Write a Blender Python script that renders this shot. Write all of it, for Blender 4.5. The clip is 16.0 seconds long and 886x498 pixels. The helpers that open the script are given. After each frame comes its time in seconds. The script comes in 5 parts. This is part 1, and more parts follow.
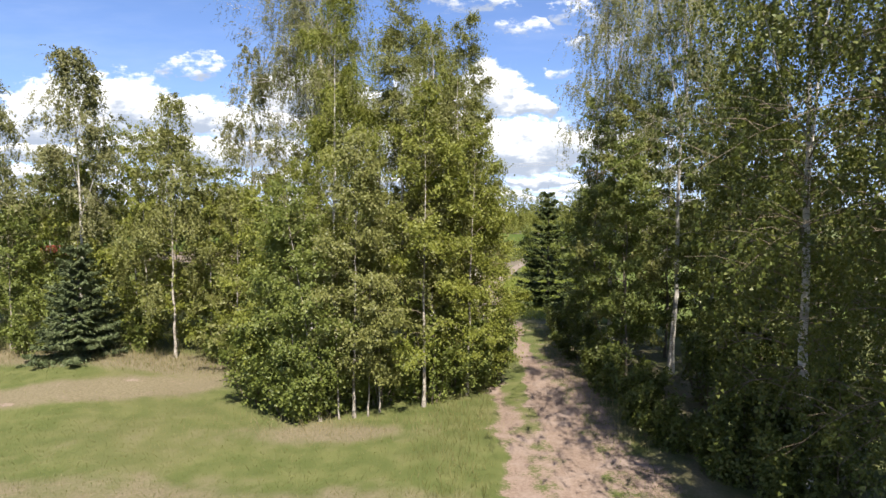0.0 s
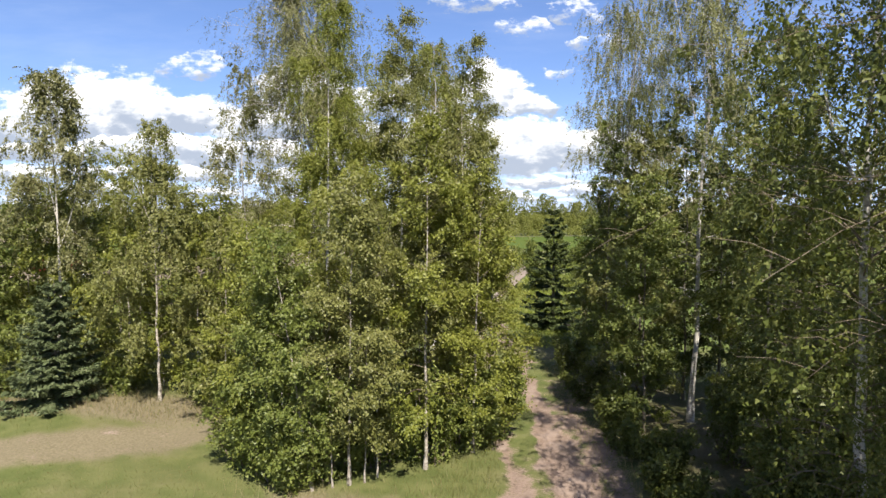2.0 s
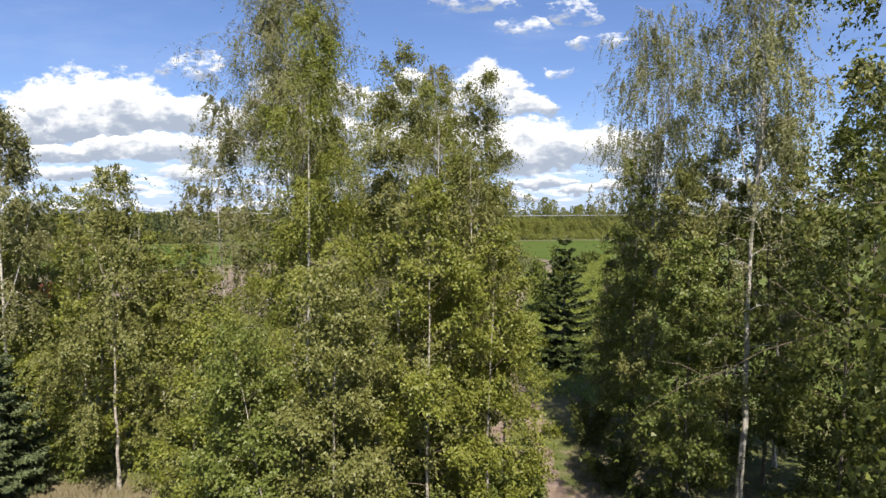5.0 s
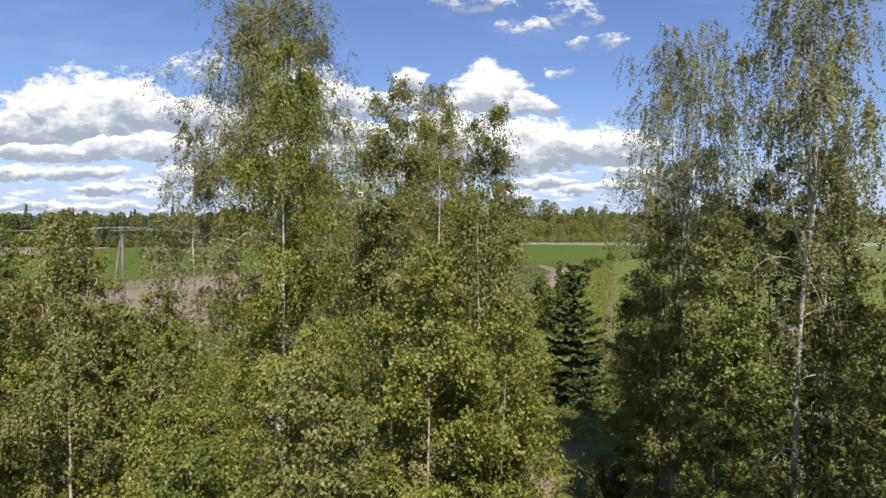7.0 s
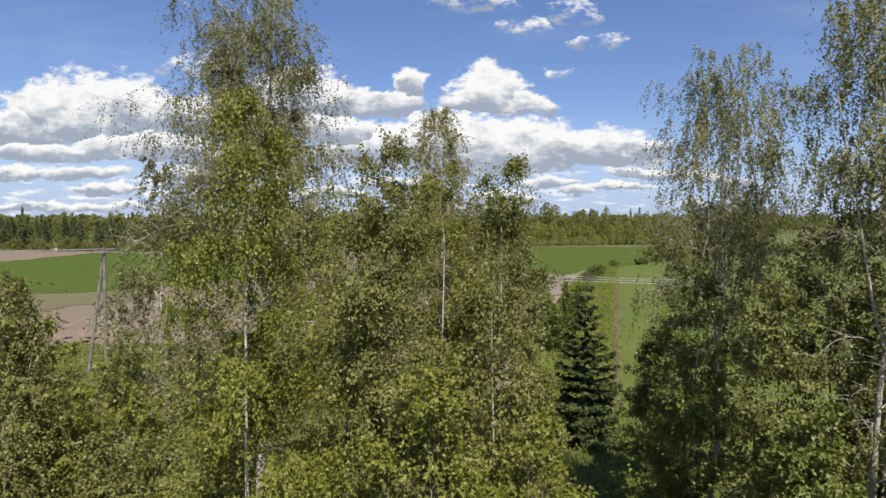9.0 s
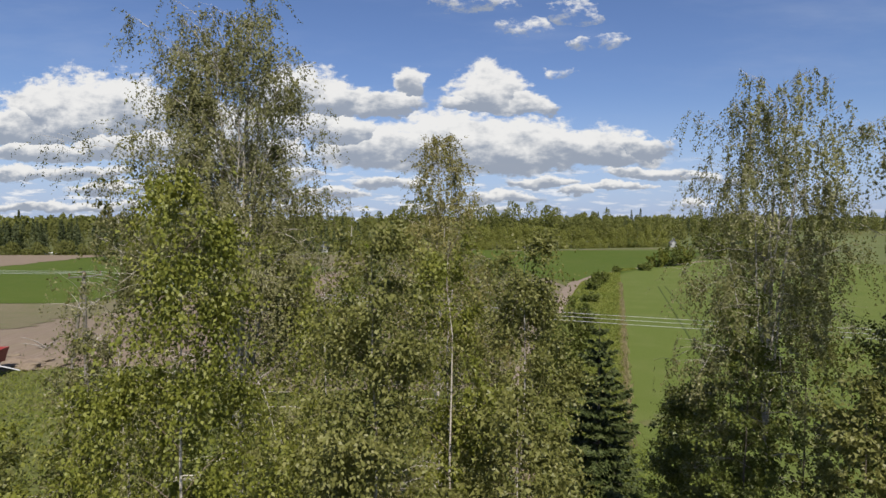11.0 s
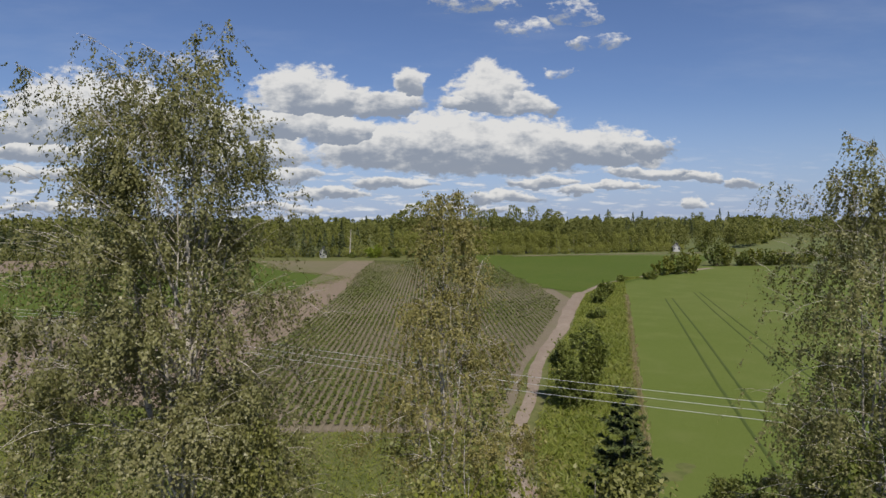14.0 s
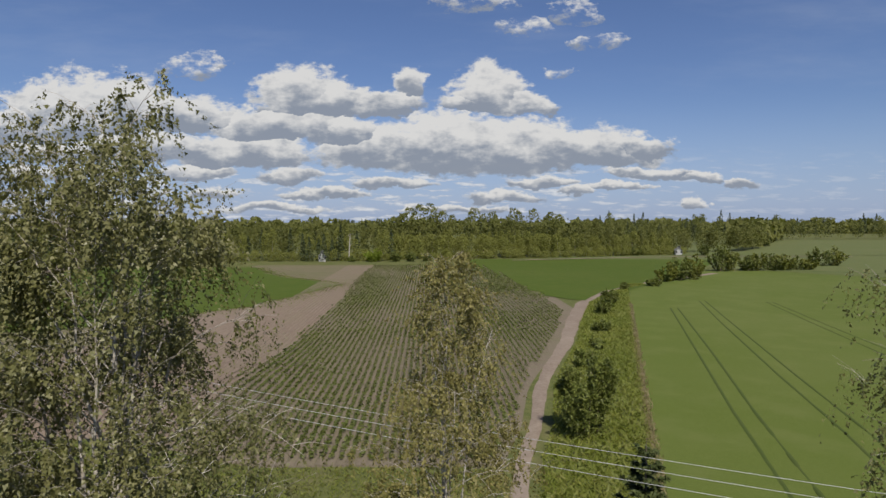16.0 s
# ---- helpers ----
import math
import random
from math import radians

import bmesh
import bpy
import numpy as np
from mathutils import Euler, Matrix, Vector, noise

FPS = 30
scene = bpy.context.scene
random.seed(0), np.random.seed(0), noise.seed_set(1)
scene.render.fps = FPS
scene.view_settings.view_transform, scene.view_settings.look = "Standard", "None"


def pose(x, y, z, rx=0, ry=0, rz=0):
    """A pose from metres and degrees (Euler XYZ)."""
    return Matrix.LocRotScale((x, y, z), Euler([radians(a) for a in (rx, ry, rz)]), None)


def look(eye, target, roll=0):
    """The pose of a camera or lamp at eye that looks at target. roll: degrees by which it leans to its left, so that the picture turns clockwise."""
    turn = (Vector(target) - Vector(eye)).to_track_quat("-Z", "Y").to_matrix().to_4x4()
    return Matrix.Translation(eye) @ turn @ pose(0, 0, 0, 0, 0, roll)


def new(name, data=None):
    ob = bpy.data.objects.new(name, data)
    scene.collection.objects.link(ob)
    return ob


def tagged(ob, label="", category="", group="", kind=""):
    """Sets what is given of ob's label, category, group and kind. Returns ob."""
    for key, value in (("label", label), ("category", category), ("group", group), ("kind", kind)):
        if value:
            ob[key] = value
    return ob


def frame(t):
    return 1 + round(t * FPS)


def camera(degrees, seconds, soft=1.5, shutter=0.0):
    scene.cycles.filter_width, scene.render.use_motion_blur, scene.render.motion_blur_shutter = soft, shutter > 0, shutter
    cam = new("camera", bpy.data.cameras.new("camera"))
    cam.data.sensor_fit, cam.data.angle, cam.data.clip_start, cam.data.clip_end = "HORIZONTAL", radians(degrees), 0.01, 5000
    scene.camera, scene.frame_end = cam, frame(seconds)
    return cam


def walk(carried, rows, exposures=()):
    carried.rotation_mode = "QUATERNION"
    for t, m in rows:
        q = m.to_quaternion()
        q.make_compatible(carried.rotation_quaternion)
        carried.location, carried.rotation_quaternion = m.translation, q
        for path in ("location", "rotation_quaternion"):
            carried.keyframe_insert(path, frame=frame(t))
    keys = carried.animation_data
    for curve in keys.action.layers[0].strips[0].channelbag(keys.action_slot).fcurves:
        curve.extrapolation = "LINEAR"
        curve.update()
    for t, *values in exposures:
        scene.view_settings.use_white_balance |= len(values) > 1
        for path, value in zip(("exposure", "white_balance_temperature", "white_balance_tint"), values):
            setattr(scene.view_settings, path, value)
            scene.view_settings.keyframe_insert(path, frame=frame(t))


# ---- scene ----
cam = camera(72.0, 16.0)
PATH = [
    (0.0, pose(0.00, -0.00, 5.74, 87.29, 0, 0)),
    (0.5, pose(-0.02, 0.37, 6.05, 87.29, 0, 0)),
    (1.0, pose(-0.04, 0.77, 6.36, 87.29, 0, 0)),
    (1.5, pose(-0.07, 1.20, 6.68, 87.29, 0, 0)),
    (2.0, pose(-0.10, 1.65, 7.02, 87.29, 0, 0)),
    (2.5, pose(-0.11, 2.13, 7.32, 87.29, 0, 0)),
    (3.0, pose(-0.12, 2.64, 7.60, 87.29, 0, 0)),
    (3.5, pose(-0.15, 3.17, 7.89, 87.29, 0, 0)),
    (4.0, pose(-0.19, 3.70, 8.23, 87.29, 0, 0)),
    (6.5, pose(-0.25, 6.78, 10.05, 87.29, 0, 0)),
    (7.0, pose(-0.27, 7.40, 10.40, 87.29, 0, 0)),
    (7.5, pose(-0.29, 8.07, 10.77, 87.29, 0, 0)),
    (8.0, pose(-0.32, 8.74, 11.15, 87.29, 0, 0)),
    (8.5, pose(-0.34, 9.41, 11.53, 87.29, 0, 0)),
    (9.0, pose(-0.37, 10.07, 11.91, 87.29, 0, 0)),
    (11.5, pose(-0.52, 13.39, 13.67, 87.29, 0, 0)),
    (12.0, pose(-0.55, 14.05, 14.03, 87.29, 0, 0)),
    (12.5, pose(-0.59, 14.68, 14.38, 87.29, 0, 0)),
    (13.0, pose(-0.62, 15.33, 14.74, 87.29, 0, 0)),
    (13.5, pose(-0.63, 15.98, 15.10, 87.29, 0, 0)),
    (14.0, pose(-0.66, 16.65, 15.46, 87.29, 0, 0)),
    (14.5, pose(-0.68, 17.33, 15.82, 87.29, 0, 0)),
    (15.0, pose(-0.70, 18.04, 16.21, 87.29, 0, 0)),
    (15.5, pose(-0.72, 18.76, 16.62, 87.29, 0, 0)),
    (16.0, pose(-0.72, 19.47, 17.04, 87.29, 0, 0)),
]
walk(cam, PATH, exposures=[(0.0, 1.34), (3.5, 1.18), (7.0, 0.88), (9.0, 0.70), (11.5, 0.46), (13.0, 0.35), (16.0, 0.19)])

# ---- light ----
SUN_ELEV, SUN_AZ = 52.0, 167.0  # azimuth clockwise from +y
sun_dir = Vector((math.sin(radians(SUN_AZ)) * math.cos(radians(SUN_ELEV)),
                  math.cos(radians(SUN_AZ)) * math.cos(radians(SUN_ELEV)), math.sin(radians(SUN_ELEV))))
sun = new("sun", bpy.data.lights.new("sun", "SUN"))
sun.data.energy, sun.data.angle, sun.data.color = 5.0, radians(0.5), (1.0, 0.93, 0.83)
sun.matrix_basis = look(sun_dir * 50, (0, 0, 0))

SKY_STRENGTH = 0.0615
CLOUD_BRIGHT = 0.605


class Net:
    """Short notation for shader nodes."""

    def __init__(self, tree):
        self.t = tree

    def node(self, kind):
        return self.t.nodes.new(kind)

    def put(self, socket, v):
        if isinstance(v, bpy.types.NodeSocket):
            self.t.links.new(v, socket)
        elif v is not None:
            socket.default_value = v

    def math(self, op, a, b=None, c=None, clamp=False):
        n = self.node("ShaderNodeMath")
        n.operation, n.use_clamp = op, clamp
        for i, v in enumerate((a, b, c)):
            self.put(n.inputs[i], v)
        return n.outputs[0]

    def mix(self, fac, a, b, blend="MIX"):
        n = self.node("ShaderNodeMix")
        n.data_type, n.blend_type = "RGBA", blend
        self.put(n.inputs[0], fac), self.put(n.inputs[6], a), self.put(n.inputs[7], b)
        return n.outputs[2]

    def step(self, v, lo, hi, a=0.0, b=1.0):
        n = self.node("ShaderNodeMapRange")
        n.interpolation_type = "SMOOTHSTEP"
        for i, w in enumerate((v, lo, hi, a, b)):
            self.put(n.inputs[i], w)
        return n.outputs[0]

    def noise(self, vec, scale, detail=4, rough=0.55, out=0, stretch=None):
        if stretch:
            m = self.node("ShaderNodeMapping")
            self.put(m.inputs[0], vec)
            m.inputs["Scale"].default_value = stretch
            vec = m.outputs[0]
        n = self.node("ShaderNodeTexNoise")
        self.put(n.inputs["Vector"], vec)
        n.inputs["Scale"].default_value, n.inputs["Detail"].default_value = scale, detail
        n.inputs["Roughness"].default_value = rough
        return n.outputs[out]


# (u, v, half width, height above, depth below): u, v are tangents ahead of the walk, right and above the horizon
PUFFS = (
    (-0.60, 0.150, 0.13, 0.085, 0.02), (-0.53, 0.160, 0.10, 0.070, 0.02), (-0.68, 0.14, 0.09, 0.05, 0.02),
    (-0.42, 0.165, 0.10, 0.035, 0.02), (-0.415, 0.238, 0.055, 0.024, 0.012), (-0.38, 0.255, 0.03, 0.016, 0.01),
    (-0.235, 0.185, 0.075, 0.062, 0.02), (-0.185, 0.185, 0.07, 0.040, 0.02), (-0.10, 0.185, 0.07, 0.028, 0.015),
    (-0.057, 0.215, 0.028, 0.030, 0.02), (-0.27, 0.145, 0.11, 0.045, 0.02), (-0.15, 0.14, 0.06, 0.03, 0.02),
    (0.075, 0.185, 0.065, 0.065, 0.014), (0.13, 0.185, 0.05, 0.025, 0.012), (0.035, 0.185, 0.05, 0.02, 0.012),
    (-0.09, 0.105, 0.12, 0.055, 0.02), (0.0, 0.105, 0.13, 0.068, 0.03), (0.11, 0.105, 0.14, 0.062, 0.03),
    (0.23, 0.105, 0.13, 0.045, 0.02), (0.31, 0.115, 0.07, 0.022, 0.015), (-0.34, 0.105, 0.13, 0.035, 0.02),
    (-0.48, 0.11, 0.14, 0.035, 0.015), (-0.66, 0.105, 0.12, 0.022, 0.012), (0.34, 0.075, 0.08, 0.014, 0.008),
    (0.42, 0.068, 0.035, 0.012, 0.006), (0.485, 0.060, 0.028, 0.010, 0.006), (-0.25, 0.070, 0.06, 0.018, 0.008),
    (-0.40, 0.075, 0.06, 0.018, 0.008), (-0.58, 0.072, 0.08, 0.016, 0.008), (-0.70, 0.072, 0.05, 0.016, 0.008),
    (-0.08, 0.056, 0.07, 0.012, 0.006), (0.10, 0.034, 0.06, 0.012, 0.006), (0.16, 0.058, 0.06, 0.012, 0.006),
    (0.22, 0.045, 0.03, 0.010, 0.005), (0.415, 0.022, 0.018, 0.016, 0.005), (-0.37, 0.042, 0.05, 0.012, 0.005),
    (-0.19, 0.042, 0.07, 0.010, 0.005), (-0.55, 0.045, 0.07, 0.012, 0.006), (-0.27, 0.02, 0.09, 0.010, 0.005),
    (0.02, 0.018, 0.09, 0.008, 0.005), (-0.62, 0.02, 0.14, 0.010, 0.005), (0.29, 0.052, 0.05, 0.008, 0.004),
    (0.215, 0.330, 0.040, 0.026, 0.014), (0.130, 0.310, 0.042, 0.016, 0.012), (0.04, 0.352, 0.06, 0.02, 0.02),
    (0.265, 0.283, 0.025, 0.014, 0.008), (0.225, 0.285, 0.014, 0.012, 0.008), (0.19, 0.238, 0.02, 0.010, 0.006),
)


def build_world():
    world = bpy.data.worlds.new("sky")
    scene.world = world
    world.use_nodes = True
    tree = world.node_tree
    tree.nodes.clear()
    n = Net(tree)
    out, back = n.node("ShaderNodeOutputWorld"), n.node("ShaderNodeBackground")
    tree.links.new(back.outputs[0], out.inputs[0])
    sky = n.node("ShaderNodeTexSky")
    sky.sky_type, sky.sun_disc = "NISHITA", False
    sky.sun_elevation, sky.sun_rotation = radians(SUN_ELEV), radians(SUN_AZ)
    sky.air_density, sky.dust_density, sky.ozone_density = 1.0, 0.6, 2.0
    base = n.mix(1.0, sky.outputs[0], (SKY_STRENGTH * 0.88, SKY_STRENGTH * 0.96, SKY_STRENGTH * 1.24, 1), "MULTIPLY")
    co = n.node("ShaderNodeTexCoord")
    sep = n.node("ShaderNodeSeparateXYZ")
    tree.links.new(co.outputs["Generated"], sep.inputs[0])
    ahead = n.math("MAXIMUM", sep.outputs[1], 0.08)
    u, v = n.math("DIVIDE", sep.outputs[0], ahead), n.math("DIVIDE", sep.outputs[2], ahead)
    flat = n.node("ShaderNodeCombineXYZ")
    n.put(flat.inputs[0], u), n.put(flat.inputs[1], n.math("MULTIPLY", v, 1.7))
    warp = n.node("ShaderNodeSeparateColor")
    n.put(warp.inputs[0], n.noise(flat.outputs[0], 13, 7, 0.62, out=1))
    wu = n.math("MULTIPLY_ADD", n.math("SUBTRACT", warp.outputs[0], 0.5), 0.10, u)
    wv = n.math("MULTIPLY_ADD", n.math("SUBTRACT", warp.outputs[1], 0.5), 0.050, v)
    best, height = None, None
    for u0, v0, a, up, down in PUFFS:
        du = n.math("DIVIDE", n.math("SUBTRACT", wu, u0), a)
        dv = n.math("SUBTRACT", wv, v0)
        dn = n.math("MAXIMUM", n.math("DIVIDE", dv, up), n.math("DIVIDE", dv, -down))
        d = n.math("SUBTRACT", 1.0, n.math("SQRT", n.math("MULTIPLY_ADD", du, du, n.math("MULTIPLY", dn, dn))))
        if v0 > 0.23:
            d = n.math("MINIMUM", d, -0.07)
        h = n.math("DIVIDE", dv, up)
        if best is None:
            best, height = d, h
        else:
            pick = n.math("GREATER_THAN", d, best)
            mixed = n.node("ShaderNodeMix")
            n.put(mixed.inputs[0], pick), n.put(mixed.inputs[2], height), n.put(mixed.inputs[3], h)
            best, height = n.math("MAXIMUM", best, d), mixed.outputs[0]
    fine = n.noise(flat.outputs[0], 34, 9, 0.66)
    dens = n.math("MULTIPLY_ADD", n.math("SUBTRACT", fine, 0.5), 1.15, best)
    cover = n.step(dens, -0.16, 0.12)
    billow = n.noise(flat.outputs[0], 24, 8, 0.6)
    tone = n.math("MULTIPLY_ADD", n.math("SUBTRACT", billow, 0.5), 3.0, n.math("MULTIPLY_ADD", height, 1.25, -0.10))
    rim = n.step(dens, 0.40, -0.05, 0.0, 0.30)
    lit = n.step(n.math("ADD", tone, rim), -0.35, 0.85)
    shade = n.mix(lit, (0.37 * CLOUD_BRIGHT, 0.42 * CLOUD_BRIGHT, 0.51 * CLOUD_BRIGHT, 1),
                  (CLOUD_BRIGHT, CLOUD_BRIGHT * 0.99, CLOUD_BRIGHT * 0.97, 1))
    # thin high veil, bright haze and small far clouds towards the horizon
    veil = n.math("MULTIPLY", n.step(n.noise(flat.outputs[0], 2.2, 6, 0.6, stretch=(1.0, 2.5, 1)), 0.45, 0.8), 0.16)
    base = n.mix(veil, base, (0.423, 0.462, 0.554, 1))
    base = n.mix(n.step(v, 0.22, 0.0, 0.0, 0.62), base, (0.285, 0.369, 0.569, 1))
    cells = n.noise(flat.outputs[0], 30, 6, 0.6, stretch=(0.6, 1.9, 1))
    low = n.math("MULTIPLY", n.step(v, 0.13, 0.06), n.step(cells, 0.50, 0.60))
    low = n.math("MULTIPLY", low, n.step(u, 0.55, 0.1, 0.25, 1.0))
    white = n.mix(n.step(cells, 0.52, 0.68), (0.40, 0.438, 0.508, 1), (0.645, 0.652, 0.66, 1))
    base = n.mix(n.math("MULTIPLY", low, 0.8), base, white)
    sky_all = n.mix(n.math("MULTIPLY", cover, 0.97), base, shade)
    # unseen broken fair-weather cloud, added over the rest of the sky for ambient light
    rest = n.math("MAXIMUM", n.step(v, 0.44, 0.75), n.math("MAXIMUM", n.step(n.math("ABSOLUTE", u), 0.8, 1.2), n.step(sep.outputs[1], 0.25, 0.05)))
    field = n.noise(co.outputs["Generated"], 2.6, 6, 0.6, stretch=(1, 1, 1.8))
    patch = n.math("MULTIPLY", n.math("MULTIPLY", rest, n.step(field, 0.57, 0.70)), n.step(sep.outputs[2], -0.02, 0.03))
    n.put(back.inputs[0], n.mix(patch, sky_all, (0.66, 0.677, 0.708, 1)))


build_world()


# ---- materials ----
def material(name, rough=0.8, spec=0.3):
    m = bpy.data.materials.new(name)
    m.use_nodes = True
    n = Net(m.node_tree)
    b = m.node_tree.nodes["Principled BSDF"]
    b.inputs["Roughness"].default_value = rough
    b.inputs["Specular IOR Level"].default_value = spec
    return m, n, b


def bump(n, b, height, strength=0.4, distance=0.02):
    k = n.node("ShaderNodeBump")
    k.inputs["Strength"].default_value, k.inputs["Distance"].default_value = strength, distance
    n.put(k.inputs["Height"], height)
    n.put(b.inputs["Normal"], k.outputs[0])


def rgb(r, g, b):
    return (r, g, b, 1.0)


def ramp(n, fac, stops):
    r = n.node("ShaderNodeValToRGB")
    e = r.color_ramp.elements
    e[0].position, e[0].color = stops[0]
    e[1].position, e[1].color = stops[-1]
    for p, c in stops[1:-1]:
        e.new(p).color = c
    n.put(r.inputs[0], fac)
    return r.outputs[0]


def leaf_material(name, dark, mid, light, through_light=0.24, rough=0.50, spec=0.28, patch=0.6):
    m, n, b = material(name, rough, spec)
    geo = n.node("ShaderNodeNewGeometry")
    tc = n.node("ShaderNodeTexCoord")
    rnd = geo.outputs["Random Per Island"]
    big = n.noise(tc.outputs["Object"], patch, 3)
    fac = n.math("MULTIPLY_ADD", n.math("SUBTRACT", big, 0.5), 1.1, n.math("MULTIPLY_ADD", rnd, 0.7, 0.15), clamp=True)
    col = ramp(n, fac, [(0.0, rgb(*dark)), (0.5, rgb(*mid)), (1.0, rgb(*light))])
    n.put(b.inputs["Base Color"], col)
    tl = n.node("ShaderNodeBsdfTranslucent")
    n.put(tl.inputs[0], n.mix(1.0, col, rgb(1.35, 1.40, 0.7), "MULTIPLY"))
    mx = n.node("ShaderNodeMixShader")
    mx.inputs[0].default_value = through_light
    m.node_tree.links.new(b.outputs[0], mx.inputs[1])
    m.node_tree.links.new(tl.outputs[0], mx.inputs[2])
    m.node_tree.links.new(mx.outputs[0], m.node_tree.nodes["Material Output"].inputs[0])
    return m


LEAF_FRESH = leaf_material("leaf_fresh_birch", (0.100, 0.115, 0.017), (0.144, 0.157, 0.025), (0.205, 0.204, 0.047))
LEAF_OLIVE = leaf_material("leaf_olive_birch", (0.098, 0.105, 0.027), (0.135, 0.139, 0.038), (0.192, 0.186, 0.065))
LEAF_GREY = leaf_material("leaf_grey_birch", (0.108, 0.112, 0.036), (0.154, 0.155, 0.056), (0.244, 0.231, 0.118), rough=0.46, spec=0.32)
LEAF_TALL = leaf_material("leaf_tall_birch", (0.097, 0.101, 0.032), (0.134, 0.133, 0.048), (0.224, 0.211, 0.105), rough=0.46, spec=0.32)
LEAF_BROWN = leaf_material("leaf_seeding_birch", (0.129, 0.121, 0.035), (0.175, 0.159, 0.050), (0.245, 0.212, 0.083))
# alder green, darkened further to carry the shade among the right-hand trees
LEAF_DARK = leaf_material("leaf_alder_and_shaded", (0.060, 0.075, 0.013), (0.086, 0.100, 0.020), (0.134, 0.139, 0.036), 0.22)
LEAF_SHRUB = leaf_material("leaf_shrub", (0.080, 0.100, 0.020), (0.111, 0.133, 0.027), (0.160, 0.172, 0.045))
LEAF_LIME = leaf_material("leaf_lime_bush", (0.14, 0.18, 0.018), (0.18, 0.23, 0.026), (0.23, 0.27, 0.045), 0.4)
NEEDLE = leaf_material("needles_spruce", (0.034, 0.049, 0.014), (0.053, 0.070, 0.020), (0.085, 0.098, 0.030), 0.10, 0.6, 0.25)
NEEDLE_BLUE = leaf_material("needles_young_spruce", (0.060, 0.080, 0.032), (0.086, 0.106, 0.046), (0.122, 0.138, 0.064), 0.12, 0.6, 0.25)
NEEDLE_FAR = leaf_material("needles_far_spruce", (0.044, 0.058, 0.022), (0.058, 0.073, 0.028), (0.078, 0.092, 0.038), 0.25, 0.6, 0.2, 0.03)
LEAF_FAR = leaf_material("leaf_far_wood", (0.100, 0.110, 0.030), (0.124, 0.132, 0.036), (0.152, 0.156, 0.045), 0.42, 0.6, 0.2, 0.03)
LEAF_FAR_YOUNG = leaf_material("leaf_far_young_birch", (0.146, 0.158, 0.036), (0.172, 0.182, 0.044), (0.200, 0.204, 0.056), 0.42, 0.6, 0.2, 0.03)
GRASS = leaf_material("grass_blade", (0.088, 0.094, 0.025), (0.123, 0.123, 0.038), (0.200, 0.173, 0.085), 0.35, 0.55, 0.3, 0.35)
GRASS_DRY = leaf_material("grass_straw", (0.138, 0.119, 0.054), (0.200, 0.165, 0.085), (0.254, 0.208, 0.115), 0.3, 0.6, 0.3, 0.35)
WEED = leaf_material("verge_weeds", (0.108, 0.134, 0.019), (0.136, 0.160, 0.024), (0.185, 0.186, 0.044), 0.35, 0.55, 0.3, 0.15)
WEED_LOW = leaf_material("crop_leaf", (0.090, 0.118, 0.018), (0.108, 0.136, 0.022), (0.124, 0.146, 0.030), 0.35, 0.55, 0.3, 0.1)
POTATO_LEAF = leaf_material("potato_leaf", (0.062, 0.080, 0.016), (0.082, 0.100, 0.020), (0.110, 0.124, 0.028), 0.25, 0.55, 0.3, 0.1)


def bark_material():
    m, n, b = material("birch_bark", 0.7, 0.25)
    tc = n.node("ShaderNodeTexCoord")
    band = n.noise(tc.outputs["Object"], 9, 5, 0.7, stretch=(1, 1, 4.5))
    blot = n.noise(tc.outputs["Object"], 2.2, 3)
    col = n.mix(n.step(band, 0.53, 0.63), rgb(0.42, 0.39, 0.34), rgb(0.060, 0.052, 0.044))
    col = n.mix(n.step(blot, 0.52, 0.70), col, rgb(0.20, 0.175, 0.14))
    n.put(b.inputs["Base Color"], col)
    bump(n, b, band, 0.5, 0.01)
    return m


def plain_material(name, c1, c2, scale, rough=0.85, spec=0.25, relief=0.4, stretch=None, distance=0.01):
    m, n, b = material(name, rough, spec)
    tc = n.node("ShaderNodeTexCoord")
    a = n.noise(tc.outputs["Object"], scale, 6, 0.6, stretch=stretch)
    k = n.noise(tc.outputs["Object"], scale * 0.13, 3)
    f = n.math("MULTIPLY_ADD", n.math("SUBTRACT", k, 0.5), 0.8, a)
    n.put(b.inputs["Base Color"], n.mix(n.step(f, 0.3, 0.72), rgb(*c1), rgb(*c2)))
    bump(n, b, a, relief, distance)
    return m


BIRCH_BARK = bark_material()
YOUNG_BARK = plain_material("young_birch_bark", (0.16, 0.135, 0.105), (0.40, 0.365, 0.31), 11, stretch=(1, 1, 1.6))
PALE_TWIG = plain_material("pale_birch_twig", (0.24, 0.21, 0.175), (0.46, 0.43, 0.38), 9)
DARK_BARK = plain_material("grey_brown_bark", (0.075, 0.062, 0.048), (0.17, 0.145, 0.115), 14, stretch=(1, 1, 0.2))
TWIG = plain_material("twig_bark", (0.10, 0.075, 0.05), (0.20, 0.16, 0.12), 12)
WOOD_GREY = plain_material("weathered_pole_wood", (0.11, 0.098, 0.082), (0.20, 0.18, 0.155), 10, stretch=(1, 1, 0.08))
DEAD_WOOD = plain_material("bleached_dead_wood", (0.20, 0.18, 0.15), (0.34, 0.31, 0.27), 9, stretch=(1, 1, 0.3))
METAL = plain_material("galvanised_metal", (0.30, 0.31, 0.32), (0.42, 0.43, 0.44), 20, 0.4, 0.5, 0.1)
WIRE = plain_material("aluminium_wire", (0.36, 0.37, 0.38), (0.46, 0.47, 0.48), 3, 0.35, 0.6, 0.0)
